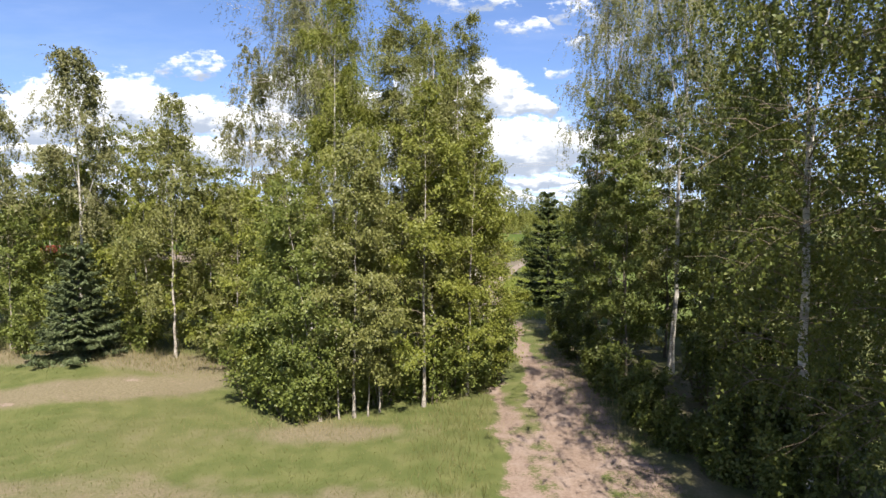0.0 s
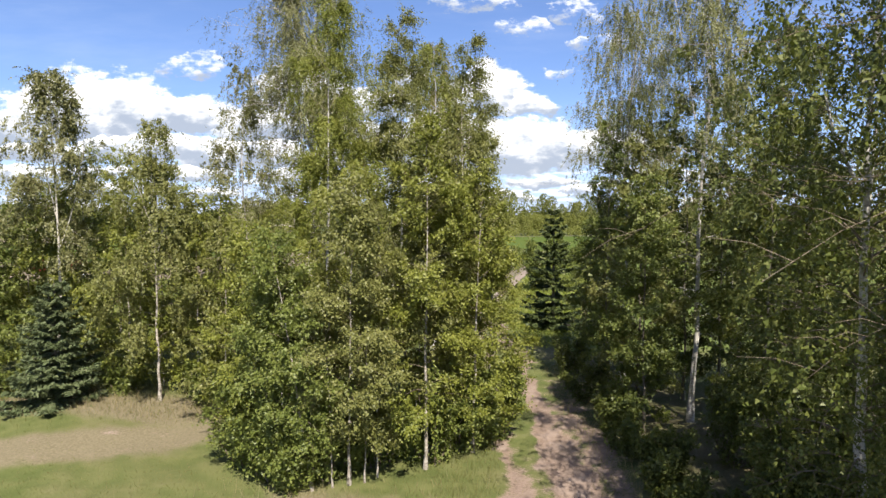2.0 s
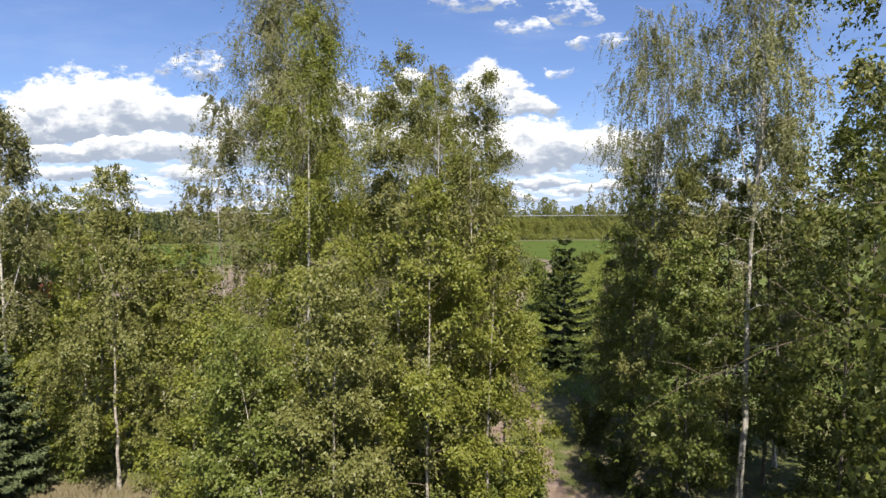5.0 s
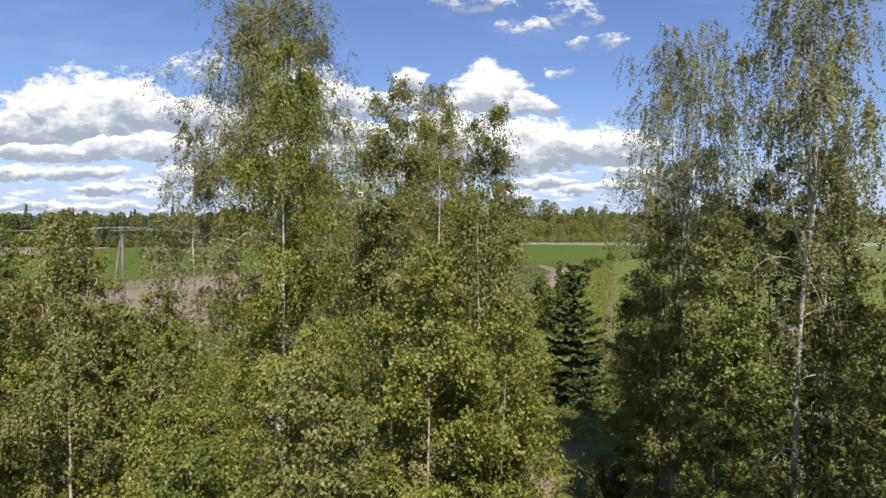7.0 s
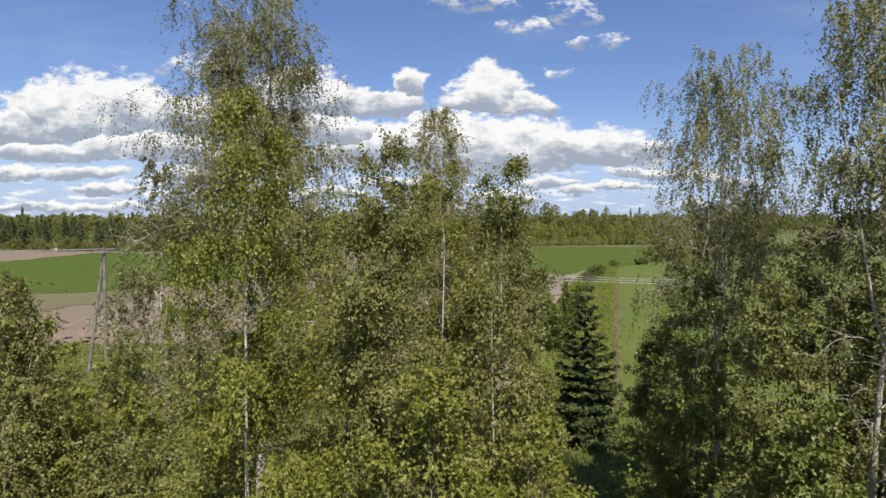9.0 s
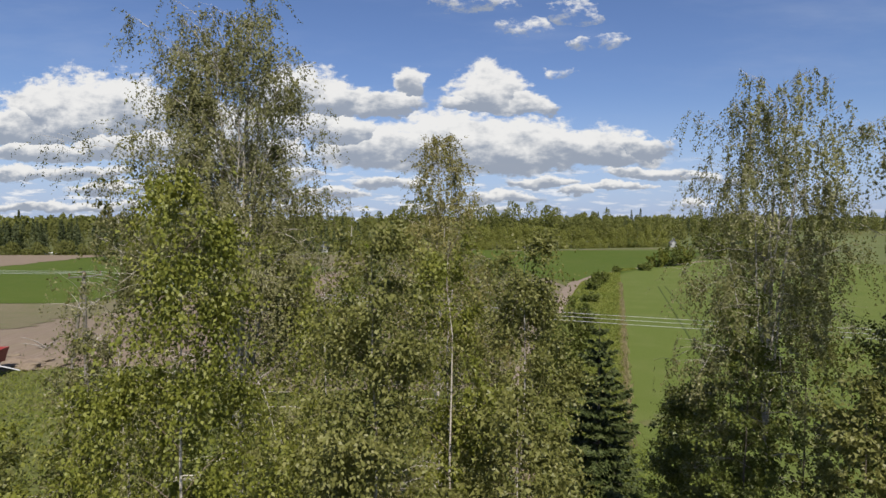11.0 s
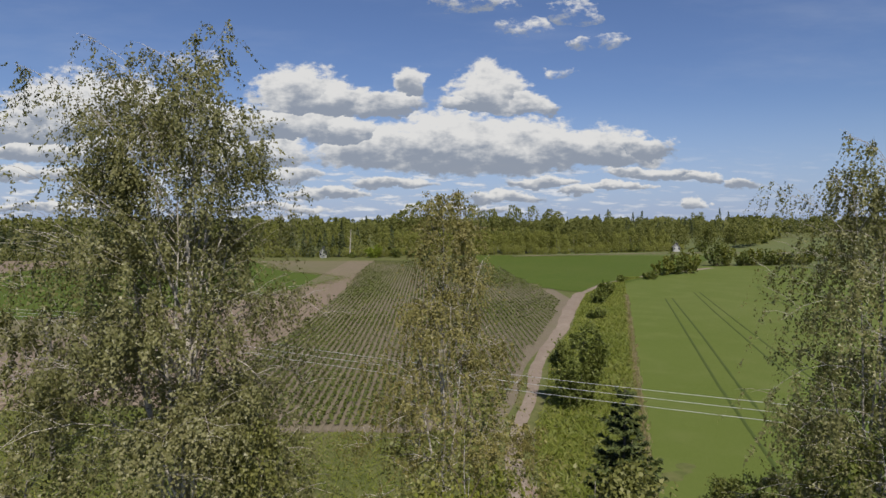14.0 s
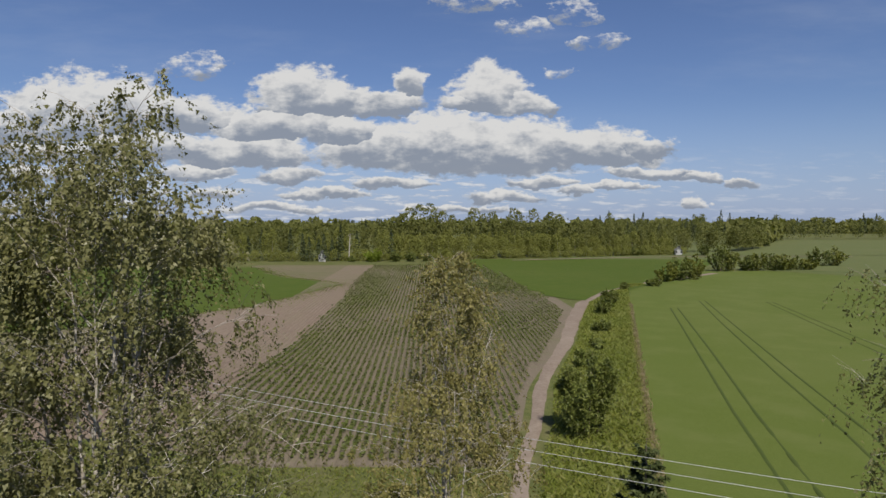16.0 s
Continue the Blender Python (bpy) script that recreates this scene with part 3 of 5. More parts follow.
def broadleaf(x, y, top, r, leaves, mat, seed, label, name="birch_tree", base=0.25, bark=None, leaf=0.074, weep=0.5,
              lean=(0, 0), stems=1, shape=1.0, trunk_r=None, strand=0.0, fork=0.6, floor=0.12, category="birch", group="grove trees", limbs=40, boughs=0,
              profile=None, shift=0.0, cut=99.0):
    """A birch or alder: tapered trunk, limbs that part into branches, leaves on the twigs that hang from them.
    profile: (share of the height, reach of the limbs); shift: how far the crown leans to +x; cut: the height from which leaves are four-cornered."""
    rng = np.random.default_rng(seed)
    root = tree_root(name, x, y, label, category, group)
    h = top - root.location.z
    bark = bark or (BIRCH_BARK if top > 10 else YOUNG_BARK)
    trunk_r = trunk_r or (0.012 + 0.0045 * h)
    limb_pts, branches, heavy = [], [], []
    trunk_bits, limb_bits = [], []
    for s in range(stems):
        hs = h * (1.0 - 0.02 * s - (0.05 * rng.uniform(0, 1) if s else 0))
        k = 18
        f = np.linspace(0, 1, k)
        if s == 0:
            sway0 = rng.normal(0, 0.035 * hs / 10, (k, 2)).cumsum(0) * 0.8
            sway0 -= sway0[0]
        turn = s * 2.4 + rng.uniform(0, 0.8)
        spread = (0.30 if stems > 1 else 0.0) * r * rng.uniform(0.7, 1.3) * np.clip((f - fork) / (1 - fork), 0, 1) ** 0.7
        own = rng.normal(0, 0.02, (k, 2)).cumsum(0) * np.clip((f - fork) * 4, 0, 1)[:, None] if s else 0
        tp = np.concatenate([sway0 + own + np.stack([lean[0] * f * hs * 0.1 + spread * math.cos(turn), lean[1] * f * hs * 0.1 + spread * math.sin(turn)], -1), (f * hs)[:, None]], 1)
        tr = trunk_r * (1 - 0.975 * f ** 0.85) * (1 + 0.5 * np.exp(-f * 30)) * (1 if s == 0 else 0.66)
        from_k = 0 if s == 0 else max(0, int(fork * (k - 1)))
        trunk_bits.append(tube(tp[from_k:], tr[from_k:], 8))
        tp0 = tp if s == 0 else tp0
        low = base if s == 0 else max(base, fork + 0.04)
        nl = max(9, int(limbs * (1 - low) / ((1 - base) + (stems - 1) * (1 - max(base, fork + 0.04)))))
        for i in range(nl):
            t = low + (0.985 - low) * ((i + rng.uniform(0, 1)) / nl) ** 0.92
            c = (t - base) / (1 - base)
            if profile:
                reach = float(np.interp(t, [p[0] for p in profile], [p[1] for p in profile]))
            else:
                reach = r * (math.sin(math.pi * (0.16 + 0.76 * c)) ** 0.7) * (1 - 0.5 * c * shape) * (1.02 - c ** 3) ** 0.6
            az = i * 2.399 + rng.normal(0, 0.5)
            ln = max(0.1, reach * rng.uniform(0.55, 1.22) * (0.9 if stems > 1 else 1.0) + shift * math.cos(az) * (1 - 0.7 * c)) + 0.12
            p0 = np.array([np.interp(t, f, tp[:, a]) for a in range(3)])
            rise = rng.uniform(0.55, 1.1) * (0.6 + 1.0 * c ** 1.5 + 1.6 * c ** 8)
            droop = (0.35 + 0.35 * weep + 0.25 * strand) * (1 - 0.5 * c ** 6)
            q = np.linspace(0, 1, 7)
            bend = rng.normal(0, 0.14, 2)
            pts = p0 + np.stack([ln * q * math.cos(az) + bend[0] * ln * q ** 2, ln * q * math.sin(az) + bend[1] * ln * q ** 2,
                                 ln * (rise * q - droop * q ** 2.4)], -1)
            pts[:, 2] = np.where(pts[:, 2] > h, h + 0.4 * (pts[:, 2] - h), pts[:, 2])
            r0 = max(0.006, float(np.interp(t, f, tr)) * 0.27)
            limb_bits.append(tube(pts, r0 * (1 - 0.9 * q ** 0.7) + 0.002, 4 if limbs >= 60 else 3))
            # branches along the limb, left and right of it, and its own tip
            m = 4 + int(2.2 * ln)
            dense = rng.lognormal(0, 0.48)
            sb = np.r_[np.sort(rng.uniform(0.22, 0.97, m)), 0.93]
            foot = np.stack([np.interp(sb, q, pts[:, a]) for a in range(3)], -1)
            off = np.where(np.arange(m + 1) % 2, 1, -1) * rng.uniform(0.5, 1.2, m + 1)
            off[-1] = 0
            bl = ln * rng.uniform(0.26, 0.50, m + 1) * (1.15 - 0.6 * sb) + 0.10
            tipd = np.stack([np.cos(az + off), np.sin(az + off), rng.normal(0.25 + 0.5 * c, 0.25, m + 1) - 0.35 * strand], -1)
            branches.append(np.concatenate([foot, foot + tipd * bl[:, None]], 1))
            heavy.append((bl + 0.05) ** 0.8 * dense * (0.4 + 1.1 * c if top > 12 else 1.0))
            if limbs >= 60:
                for j in range(m + 1):
                    e0, e1 = branches[-1][j, :3], branches[-1][j, 3:]
                    mid = (e0 + e1) / 2 + np.array([0, 0, 0.08 * bl[j]])
                    limb_bits.append(tube([e0, mid, e1], [r0 * 0.35 + 0.002, r0 * 0.2 + 0.002, 0.002], 3))
    mesh_of("trunk", *joined(trunk_bits), bark, root, smooth=True)
    limb_mat = PALE_TWIG if mat in (LEAF_GREY, LEAF_TALL, LEAF_BROWN) else TWIG
    # white boughs that climb steeply beside the trunk
    for i in range(boughs):
        t = 0.40 + 0.40 * (i + rng.uniform(0, 1)) / boughs
        q = np.linspace(0, 1, 8)
        az, reach, up = i * 2.4 + rng.uniform(0, 1), min(r, 2.6) * rng.uniform(0.35, 0.70) * (1.1 - 0.6 * t), h * (0.95 - t) * rng.uniform(0.45, 0.8)
        p0 = np.array([np.interp(t, np.linspace(0, 1, 18), tp0[:, a]) for a in range(3)])
        sway = rng.normal(0, 0.035, (8, 2)).cumsum(0) * q[:, None]
        pts = p0 + np.stack([reach * q ** 0.8 * math.cos(az) + sway[:, 0], reach * q ** 0.8 * math.sin(az) + sway[:, 1], up * q], -1)
        mesh_of("limb", *tube(pts, trunk_r * (1 - 0.97 * t ** 0.85) * 0.55 * (1 - 0.8 * q) + 0.005, 6), bark, root, smooth=True)
    tagged(mesh_of("branchwork", *joined(limb_bits), limb_mat, root), kind="stuff")
    # twigs: they hang from the branches, and their leaves share a slant
    br, w = np.concatenate(branches), np.concatenate(heavy)
    per = 12 + int(18 * strand)
    nt = max(20, int(leaves * 1.7) // per)
    bi = rng.choice(len(w), nt, p=w / w.sum())
    s = rng.beta(1.5, 1.0, nt)[:, None]
    p = br[bi, :3] * (1 - s) + br[bi, 3:] * s
    bd = br[bi, 3:] - br[bi, :3]
    bd /= np.linalg.norm(bd, axis=1, keepdims=True) + 1e-9
    d = bd * (0.75 - 0.45 * strand) + rng.normal(0, 0.48 - 0.22 * strand, (nt, 3))
    d[:, 2] -= (0.75 * weep + 1.3 * strand) * rng.uniform(0.4, 1.6, nt)
    d /= np.linalg.norm(d, axis=1, keepdims=True)
    tl = rng.uniform(0.15, 0.55 + 0.75 * strand, nt) * (0.55 + 0.18 * min(r, 3)) * (1 + 0.3 * weep)
    along = rng.uniform(0, 1, (nt, per)) ** 0.85
    sag = np.zeros((nt, per, 3))
    sag[..., 2] = -weep * 0.35 * along ** 2 * tl[:, None]
    c = p[:, None] + d[:, None] * (along * tl[:, None])[..., None] + sag + rng.normal(0, (0.030 + 0.25 * leaf) * (1 - 0.5 * strand), (nt, per, 3))
    c = c.reshape(-1, 3)
    c[:, 2] = np.maximum(c[:, 2], floor + rng.uniform(0, 0.5, len(c)))
    ax = np.repeat(d, per, 0) * 0.5 + rng.normal(0, 0.55, (nt * per, 3)) + np.array([0, 0, -0.45])
    size = leaf * rng.uniform(0.6, 1.25, nt * per)
    mid = np.stack([np.interp(p[:, 2], np.linspace(0, h, 18), tp0[:, a]) for a in (0, 1)], -1)
    own = np.concatenate([(p[:, :2] - mid) / (0.6 * r), np.full((nt, 1), 0.70)], 1) + rng.normal(0, 0.45, (nt, 3))
    mesh_of("crown", *leaf_blades(rng, c, ax, size, size * 0.9, np.repeat(own, per, 0), 0.6, c[:, 2] > cut), mat, root)
    return root


def shrub(x, y, h, r, leaves, mat, seed, label, leaf=0.085, name="shrub", category="shrub", group="undergrowth"):
    """A many-stemmed bush."""
    rng = np.random.default_rng(seed)
    root = tree_root(name, x, y, label, category, group)
    bits, cs, ds = [], [], []
    ns = int(7 + 3 * r)
    for i in range(ns):
        az, out = rng.uniform(0, 6.28), r * math.sqrt(rng.uniform(0, 1))
        hh = h * (1 - 0.45 * (out / r) ** 2) * rng.uniform(0.75, 1.05)
        q = np.linspace(0, 1, 6)
        px = np.cos(az) * out * (0.25 + 0.75 * q ** 0.8) + rng.normal(0, 0.05, 6).cumsum()
        py = np.sin(az) * out * (0.25 + 0.75 * q ** 0.8) + rng.normal(0, 0.05, 6).cumsum()
        pts = np.stack([px, py, hh * q], -1)
        bits.append(tube(pts, (0.012 + 0.004 * h) * (1 - 0.85 * q) + 0.003, 5))
        nt = max(6, int(leaves * 1.6) // (ns * 10))
        s = rng.beta(1.6, 1.0, nt)
        p = np.stack([np.interp(s, q, pts[:, a]) for a in range(3)], -1)
        d = rng.normal(0, 1, (nt, 3)) * np.array([1, 1, 0.55])
        d /= np.linalg.norm(d, axis=1, keepdims=True)
        ln = rng.uniform(0.2, 0.65, nt) * (0.35 + 0.33 * r)
        al = rng.uniform(0, 1, (nt, 10))
        c = p[:, None] + d[:, None] * (al * ln[:, None])[..., None] + rng.normal(0, 0.05, (nt, 10, 3))
        cs.append(c.reshape(-1, 3)), ds.append(np.repeat(d, 10, 0))
    tagged(mesh_of("stemwork", *joined(bits), TWIG, root), kind="stuff")
    c, d = np.concatenate(cs), np.concatenate(ds)
    c[:, 2] = np.maximum(c[:, 2], 0.08)
    size = leaf * rng.uniform(0.65, 1.3, len(c))
    face = np.concatenate([c[:, :2] / r, np.full((len(c), 1), 0.8)], 1)
    mesh_of("crown", *leaf_blades(rng, c, d + rng.normal(0, 0.8, d.shape), size, size * 0.85, face), mat, root)
    return root


def spruce(x, y, top, r, needles, mat, seed, label, name="spruce_tree", nl=0.16, group="grove trees", tiers=2.2):
    """A spruce: whorls of drooping boughs with needle sprays."""
    rng = np.random.default_rng(seed)
    root = tree_root(name, x, y, label, "spruce", group)
    h = top - root.location.z
    f = np.linspace(0, 1, 10)
    mesh_of("trunk", *tube(np.stack([0 * f, 0 * f, f * h], -1), (0.03 + 0.011 * h) * (1 - 0.95 * f), 8), DARK_BARK, root, smooth=True)
    bits, cs, ds, sz = [], [], [], []
    whorls = int(h * tiers)
    for wv in range(whorls):
        t = max(0.03, 0.03 + 0.95 * (wv + rng.uniform(-0.2, 0.2)) / whorls)
        nb = 8 if t < 0.7 else 5
        for b in range(nb):
            az = b * 2 * math.pi / nb + wv * 0.7 + rng.normal(0, 0.2)
            ln = r * (1 - t) ** 0.8 * rng.uniform(0.72, 1.12) + 0.14
            q = np.linspace(0, 1, 6)
            drop = 0.30 * (1 - t) + 0.04
            z = t * h + ln * (0.45 * t * q - drop * q + 0.75 * drop * q ** 2.5) + rng.normal(0, 0.04)
            pts = np.stack([ln * q * math.cos(az), ln * q * math.sin(az), z], -1)
            bits.append(tube(pts, (0.008 + 0.006 * ln) * (1 - 0.85 * q) + 0.002, 4))
            # side twigs fan out from the bough and hang a little; the needles sit along them
            n = max(8, int(needles * ln ** 1.3 / (whorls * nb * r * 0.45)))
            per = 5
            m = max(2, n // per)
            s = np.repeat(rng.uniform(0.10, 1, m), per)
            w = np.repeat(np.where(np.arange(m) % 2, 1, -1) * rng.uniform(0.25, 1, m), per)
            out = np.tile((np.arange(per) + 0.5) / per, m)
            n = m * per
            p = np.stack([np.interp(s, q, pts[:, a]) for a in range(3)], -1)
            fan = (1.08 - s) * ln * 0.46 * out * np.abs(w)
            sidev = np.array([-math.sin(az), math.cos(az), 0])
            fwd = np.array([math.cos(az), math.sin(az), 0])
            p += sidev * (np.sign(w) * fan)[:, None] + fwd * (0.55 * fan)[:, None]
            p[:, 2] += rng.normal(0, 0.03, n) - fan * 0.30
            d = fwd * 0.8 + sidev * np.sign(w)[:, None] * 0.8 + rng.normal(0, 0.28, (n, 3)) + np.array([0, 0, -0.2])
            cs.append(p), ds.append(d), sz.append(nl * rng.uniform(0.7, 1.3, n))
    tagged(mesh_of("boughwork", *joined(bits), DARK_BARK, root), kind="stuff")
    size = np.concatenate(sz)
    mesh_of("crown", *leaf_blades(rng, np.concatenate(cs), np.concatenate(ds), size, size * 0.42, np.array([[0.0, 0.0, 1.0]])), mat, root)
    return root


B_FRESH = "birch with fresh yellow-green leaves in the grove"
B_OLIVE = "slender birch with olive-green leaves in the grove"
B_YOUNG = "young leafy birch at the grove's edge"
ALDER = "dense green alder beside the dirt track"
# the grove in the middle
for a in (
    (-3.25, 19.3, 13.8, 1.6, 42000, LEAF_FRESH, B_FRESH, 0.22, (0.05, 0)),
    (-1.3, 20.4, 13.0, 1.7, 32000, LEAF_OLIVE, B_OLIVE, 0.2, (0, 0)),
    (0.7, 22.3, 12.95, 1.25, 24000, LEAF_OLIVE, B_OLIVE, 0.2, (0.05, 0)),
    (1.3, 24.8, 11.2, 1.25, 12000, LEAF_OLIVE, B_OLIVE, 0.2, (0, 0)),
    (-0.5, 22.4, 13.0, 1.4, 16000, LEAF_FRESH, B_FRESH, 0.25, (0, 0)),
    (-2.3, 22.0, 12.6, 1.7, 13000, LEAF_FRESH, B_FRESH, 0.25, (0, 0)),
    (-0.2, 24.0, 13.0, 1.7, 12000, LEAF_OLIVE, B_OLIVE, 0.25, (0, 0)),
    (-3.5, 17.2, 6.6, 1.2, 9000, LEAF_SHRUB, B_YOUNG, 0.15, (-1.4, 0)),
    (-2.6, 17.6, 8.0, 1.4, 13000, LEAF_OLIVE, B_YOUNG, 0.12, (0.1, 0)),
    (-0.6, 18.6, 9.6, 1.6, 18000, LEAF_FRESH, B_YOUNG, 0.12, (0.1, 0)),
    (0.8, 19.9, 8.6, 1.5, 16000, LEAF_FRESH, B_YOUNG, 0.1, (0.3, 0)),
    (-5.5, 19.0, 6.6, 1.5, 13000, LEAF_FRESH, B_YOUNG, 0.1, (-0.2, 0)),
    (-4.5, 18.3, 6.0, 1.4, 12000, LEAF_SHRUB, B_YOUNG, 0.1, (-0.2, 0)),
    (-5.0, 21.5, 9.0, 1.6, 9000, LEAF_OLIVE, B_YOUNG, 0.12, (0, 0)),
    (1.4, 21.2, 7.0, 1.4, 12000, LEAF_FRESH, B_YOUNG, 0.1, (0.2, 0)),
):
    x, y, top, r, lv, mt, lb, bs, ln = a
    broadleaf(x, y, top, r, lv, mt, int(1000 + x * 37 + y * 101), lb, base=bs, lean=ln, strand=0.7 if top > 12 and mt is LEAF_FRESH else 0.25 if top > 12 else 0.0,
              leaf=0.052 if top > 13.5 else 0.058 if top > 12 else 0.068, floor=0.6, cut=10.0)
for i, (x, y, h, r) in enumerate(((-4.7, 17.9, 2.7, 1.0), (-2.6, 18.6, 2.0, 0.9), (-1.2, 19.4, 2.2, 0.9), (0.9, 20.6, 2.6, 1.0),
                                  (-5.7, 18.9, 3.4, 1.2), (-5.9, 20.8, 3.0, 1.2), (1.6, 22.0, 2.6, 1.0),
                                  (-3.9, 17.3, 2.4, 0.9), (-3.1, 17.9, 3.4, 1.0), (-1.9, 18.6, 3.6, 1.0), (-0.4, 19.2, 3.4, 1.0), (0.4, 20.0, 3.2, 1.0), (1.5, 21.2, 3.4, 1.0))):
    shrub(x, y, h, r, 4200, LEAF_SHRUB, 300 + i, "leafy green undergrowth at the foot of birches")
for i, (x, y, top, ln) in enumerate(((-0.95, 19.3, 6.2, 0.2), (-0.7, 19.7, 7.0, 0.1), (-0.3, 19.4, 6.0, 0.4), (-1.9, 18.0, 5.4, -0.2), (-3.0, 17.4, 4.8, -0.5), (0.1, 19.9, 6.4, 0.3), (-2.2, 17.7, 5.0, 0.2))):
    broadleaf(x, y, top, 0.8, 2600, LEAF_OLIVE, 620 + i, "thin pale birch sapling stem in the grove", base=0.28, limbs=18, lean=(ln, 0), trunk_r=0.026, bark=YOUNG_BARK)
broadleaf(2.1, 34.9, 9.2, 1.5, 8000, LEAF_BROWN, 19, "small birch with brownish seeding leaves behind the grove", base=0.12, limbs=40, strand=0.5, leaf=0.075)
broadleaf(0.35, 20.4, 11.0, 0.9, 5000, LEAF_OLIVE, 18, "slim white-trunked birch at the front of the grove", base=0.55, limbs=34, strand=0.3, trunk_r=0.06, leaf=0.066)
# tall ones behind
broadleaf(-6.15, 28.6, 18.5, 2.3, 84000, LEAF_TALL, 11, "tall grey-green weeping birch with forked white trunk", base=0.26, weep=0.6, stems=4, limbs=130, trunk_r=0.19,
          strand=0.7, fork=0.56, leaf=0.054, boughs=15, shift=-0.5, lean=(0.12, 0), profile=((0.26, 2.6), (0.45, 3.4), (0.62, 3.1), (0.78, 2.5), (0.9, 1.5), (1.0, 0.45)))
broadleaf(-0.65, 34.3, 16.1, 2.4, 34000, LEAF_BROWN, 12, "slender birch with brownish seeding leaves", base=0.14, weep=0.6, limbs=90, strand=0.6, leaf=0.062, trunk_r=0.13, boughs=8,
          profile=((0.1, 2.3), (0.4, 2.5), (0.65, 2.0), (0.82, 1.1), (0.93, 0.45), (1.0, 0.12)))
for x, y, top, r, mt in ((-4.0, 27.7, 12.0, 2.0, LEAF_OLIVE), (-8.6, 28.4, 13.6, 2.1, LEAF_TALL)):
    broadleaf(x, y, top, r, 17000, mt, int(700 - x * 10), "olive-green birch beside the tall forked birch", base=0.15, weep=0.6, strand=0.6, leaf=0.07, limbs=60)
# right of the track
broadleaf(8.55, 22.7, 17.8, 1.9, 32000, LEAF_GREY, 13, "tall grey-green weeping birch beside the track", base=0.16, weep=0.7, limbs=100, trunk_r=0.11,
          stems=4, strand=0.9, fork=0.60, leaf=0.056, boughs=6, profile=((0.16, 1.1), (0.6, 1.9), (0.8, 1.6), (0.92, 1.0), (1.0, 0.35)))
broadleaf(7.9, 28.5, 16.9, 2.1, 36000, LEAF_GREY, 14, "tall weeping birch with white forked trunk", base=0.36, weep=0.7, limbs=90, stems=4, trunk_r=0.12,
          strand=0.85, fork=0.58, leaf=0.056, boughs=6, profile=((0.36, 1.8), (0.6, 2.3), (0.8, 2.0), (0.92, 1.2), (1.0, 0.4)))
# these two birches stand in shade, which is put into their dark leaf colour
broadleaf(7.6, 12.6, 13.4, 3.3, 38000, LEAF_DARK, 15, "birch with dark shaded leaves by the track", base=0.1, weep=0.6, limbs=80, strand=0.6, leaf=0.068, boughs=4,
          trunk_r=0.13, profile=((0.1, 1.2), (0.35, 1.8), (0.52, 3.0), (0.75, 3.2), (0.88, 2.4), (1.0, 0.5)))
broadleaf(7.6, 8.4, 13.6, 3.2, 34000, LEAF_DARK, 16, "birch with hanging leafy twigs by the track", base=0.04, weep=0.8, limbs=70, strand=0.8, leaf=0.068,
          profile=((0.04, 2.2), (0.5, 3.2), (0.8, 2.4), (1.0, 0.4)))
for i, (x, y, top, r) in enumerate(((6.4, 21.2, 8.2, 1.2), (6.9, 23.5, 10.6, 1.6), (7.0, 27.2, 11.2, 1.45), (7.7, 30.4, 10.9, 1.4), (8.4, 33.6, 8.0, 1.6),
                                    (9.2, 37.0, 6.4, 1.5), (9.3, 19.2, 11.0, 1.9), (10.6, 25.2, 12.0, 2.0), (10.5, 31.0, 11.5, 2.0), (9.0, 17.0, 6.0, 1.4), (12.0, 15.5, 9.0, 2.0), (12.6, 20.5, 9.0, 2.1), (12.8, 28.0, 9.0, 2.0), (9.2, 25.0, 11.8, 1.8), (10.4, 20.0, 10.2, 1.6))):
    # past x = 8 the leaf colour is darker, for the shaded inside of the row
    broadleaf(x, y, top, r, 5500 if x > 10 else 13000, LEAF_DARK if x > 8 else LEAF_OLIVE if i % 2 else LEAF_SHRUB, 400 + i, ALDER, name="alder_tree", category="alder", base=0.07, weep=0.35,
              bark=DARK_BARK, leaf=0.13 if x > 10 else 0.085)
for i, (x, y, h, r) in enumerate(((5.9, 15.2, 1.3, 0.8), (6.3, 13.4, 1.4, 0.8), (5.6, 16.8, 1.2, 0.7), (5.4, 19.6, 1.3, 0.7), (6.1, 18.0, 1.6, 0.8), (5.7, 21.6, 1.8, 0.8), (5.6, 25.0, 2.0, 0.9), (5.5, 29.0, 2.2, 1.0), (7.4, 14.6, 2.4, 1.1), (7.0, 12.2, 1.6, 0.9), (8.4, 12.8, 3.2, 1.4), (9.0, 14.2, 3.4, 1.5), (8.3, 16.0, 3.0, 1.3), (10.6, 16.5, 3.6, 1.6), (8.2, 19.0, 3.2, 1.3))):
    # shade under the trees is painted in through the dark leaves
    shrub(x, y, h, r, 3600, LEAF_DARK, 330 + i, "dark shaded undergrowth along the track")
for i, (x, y, top, r) in enumerate(((11.2, 21.6, 13.2, 2.2), (11.8, 26.6, 12.6, 2.2), (12.6, 17.6, 12.0, 2.2))):
    broadleaf(x, y, top, r, 9000, LEAF_OLIVE, 680 + i, "birch with drooping olive-green twigs behind the alders", base=0.1, weep=0.6, strand=0.5, leaf=0.105, limbs=60)
spruce(7.6, 44.0, 8.2, 2.7, 14000, NEEDLE, 21, "dark green spruce standing beside the track", nl=0.30, tiers=1.7)
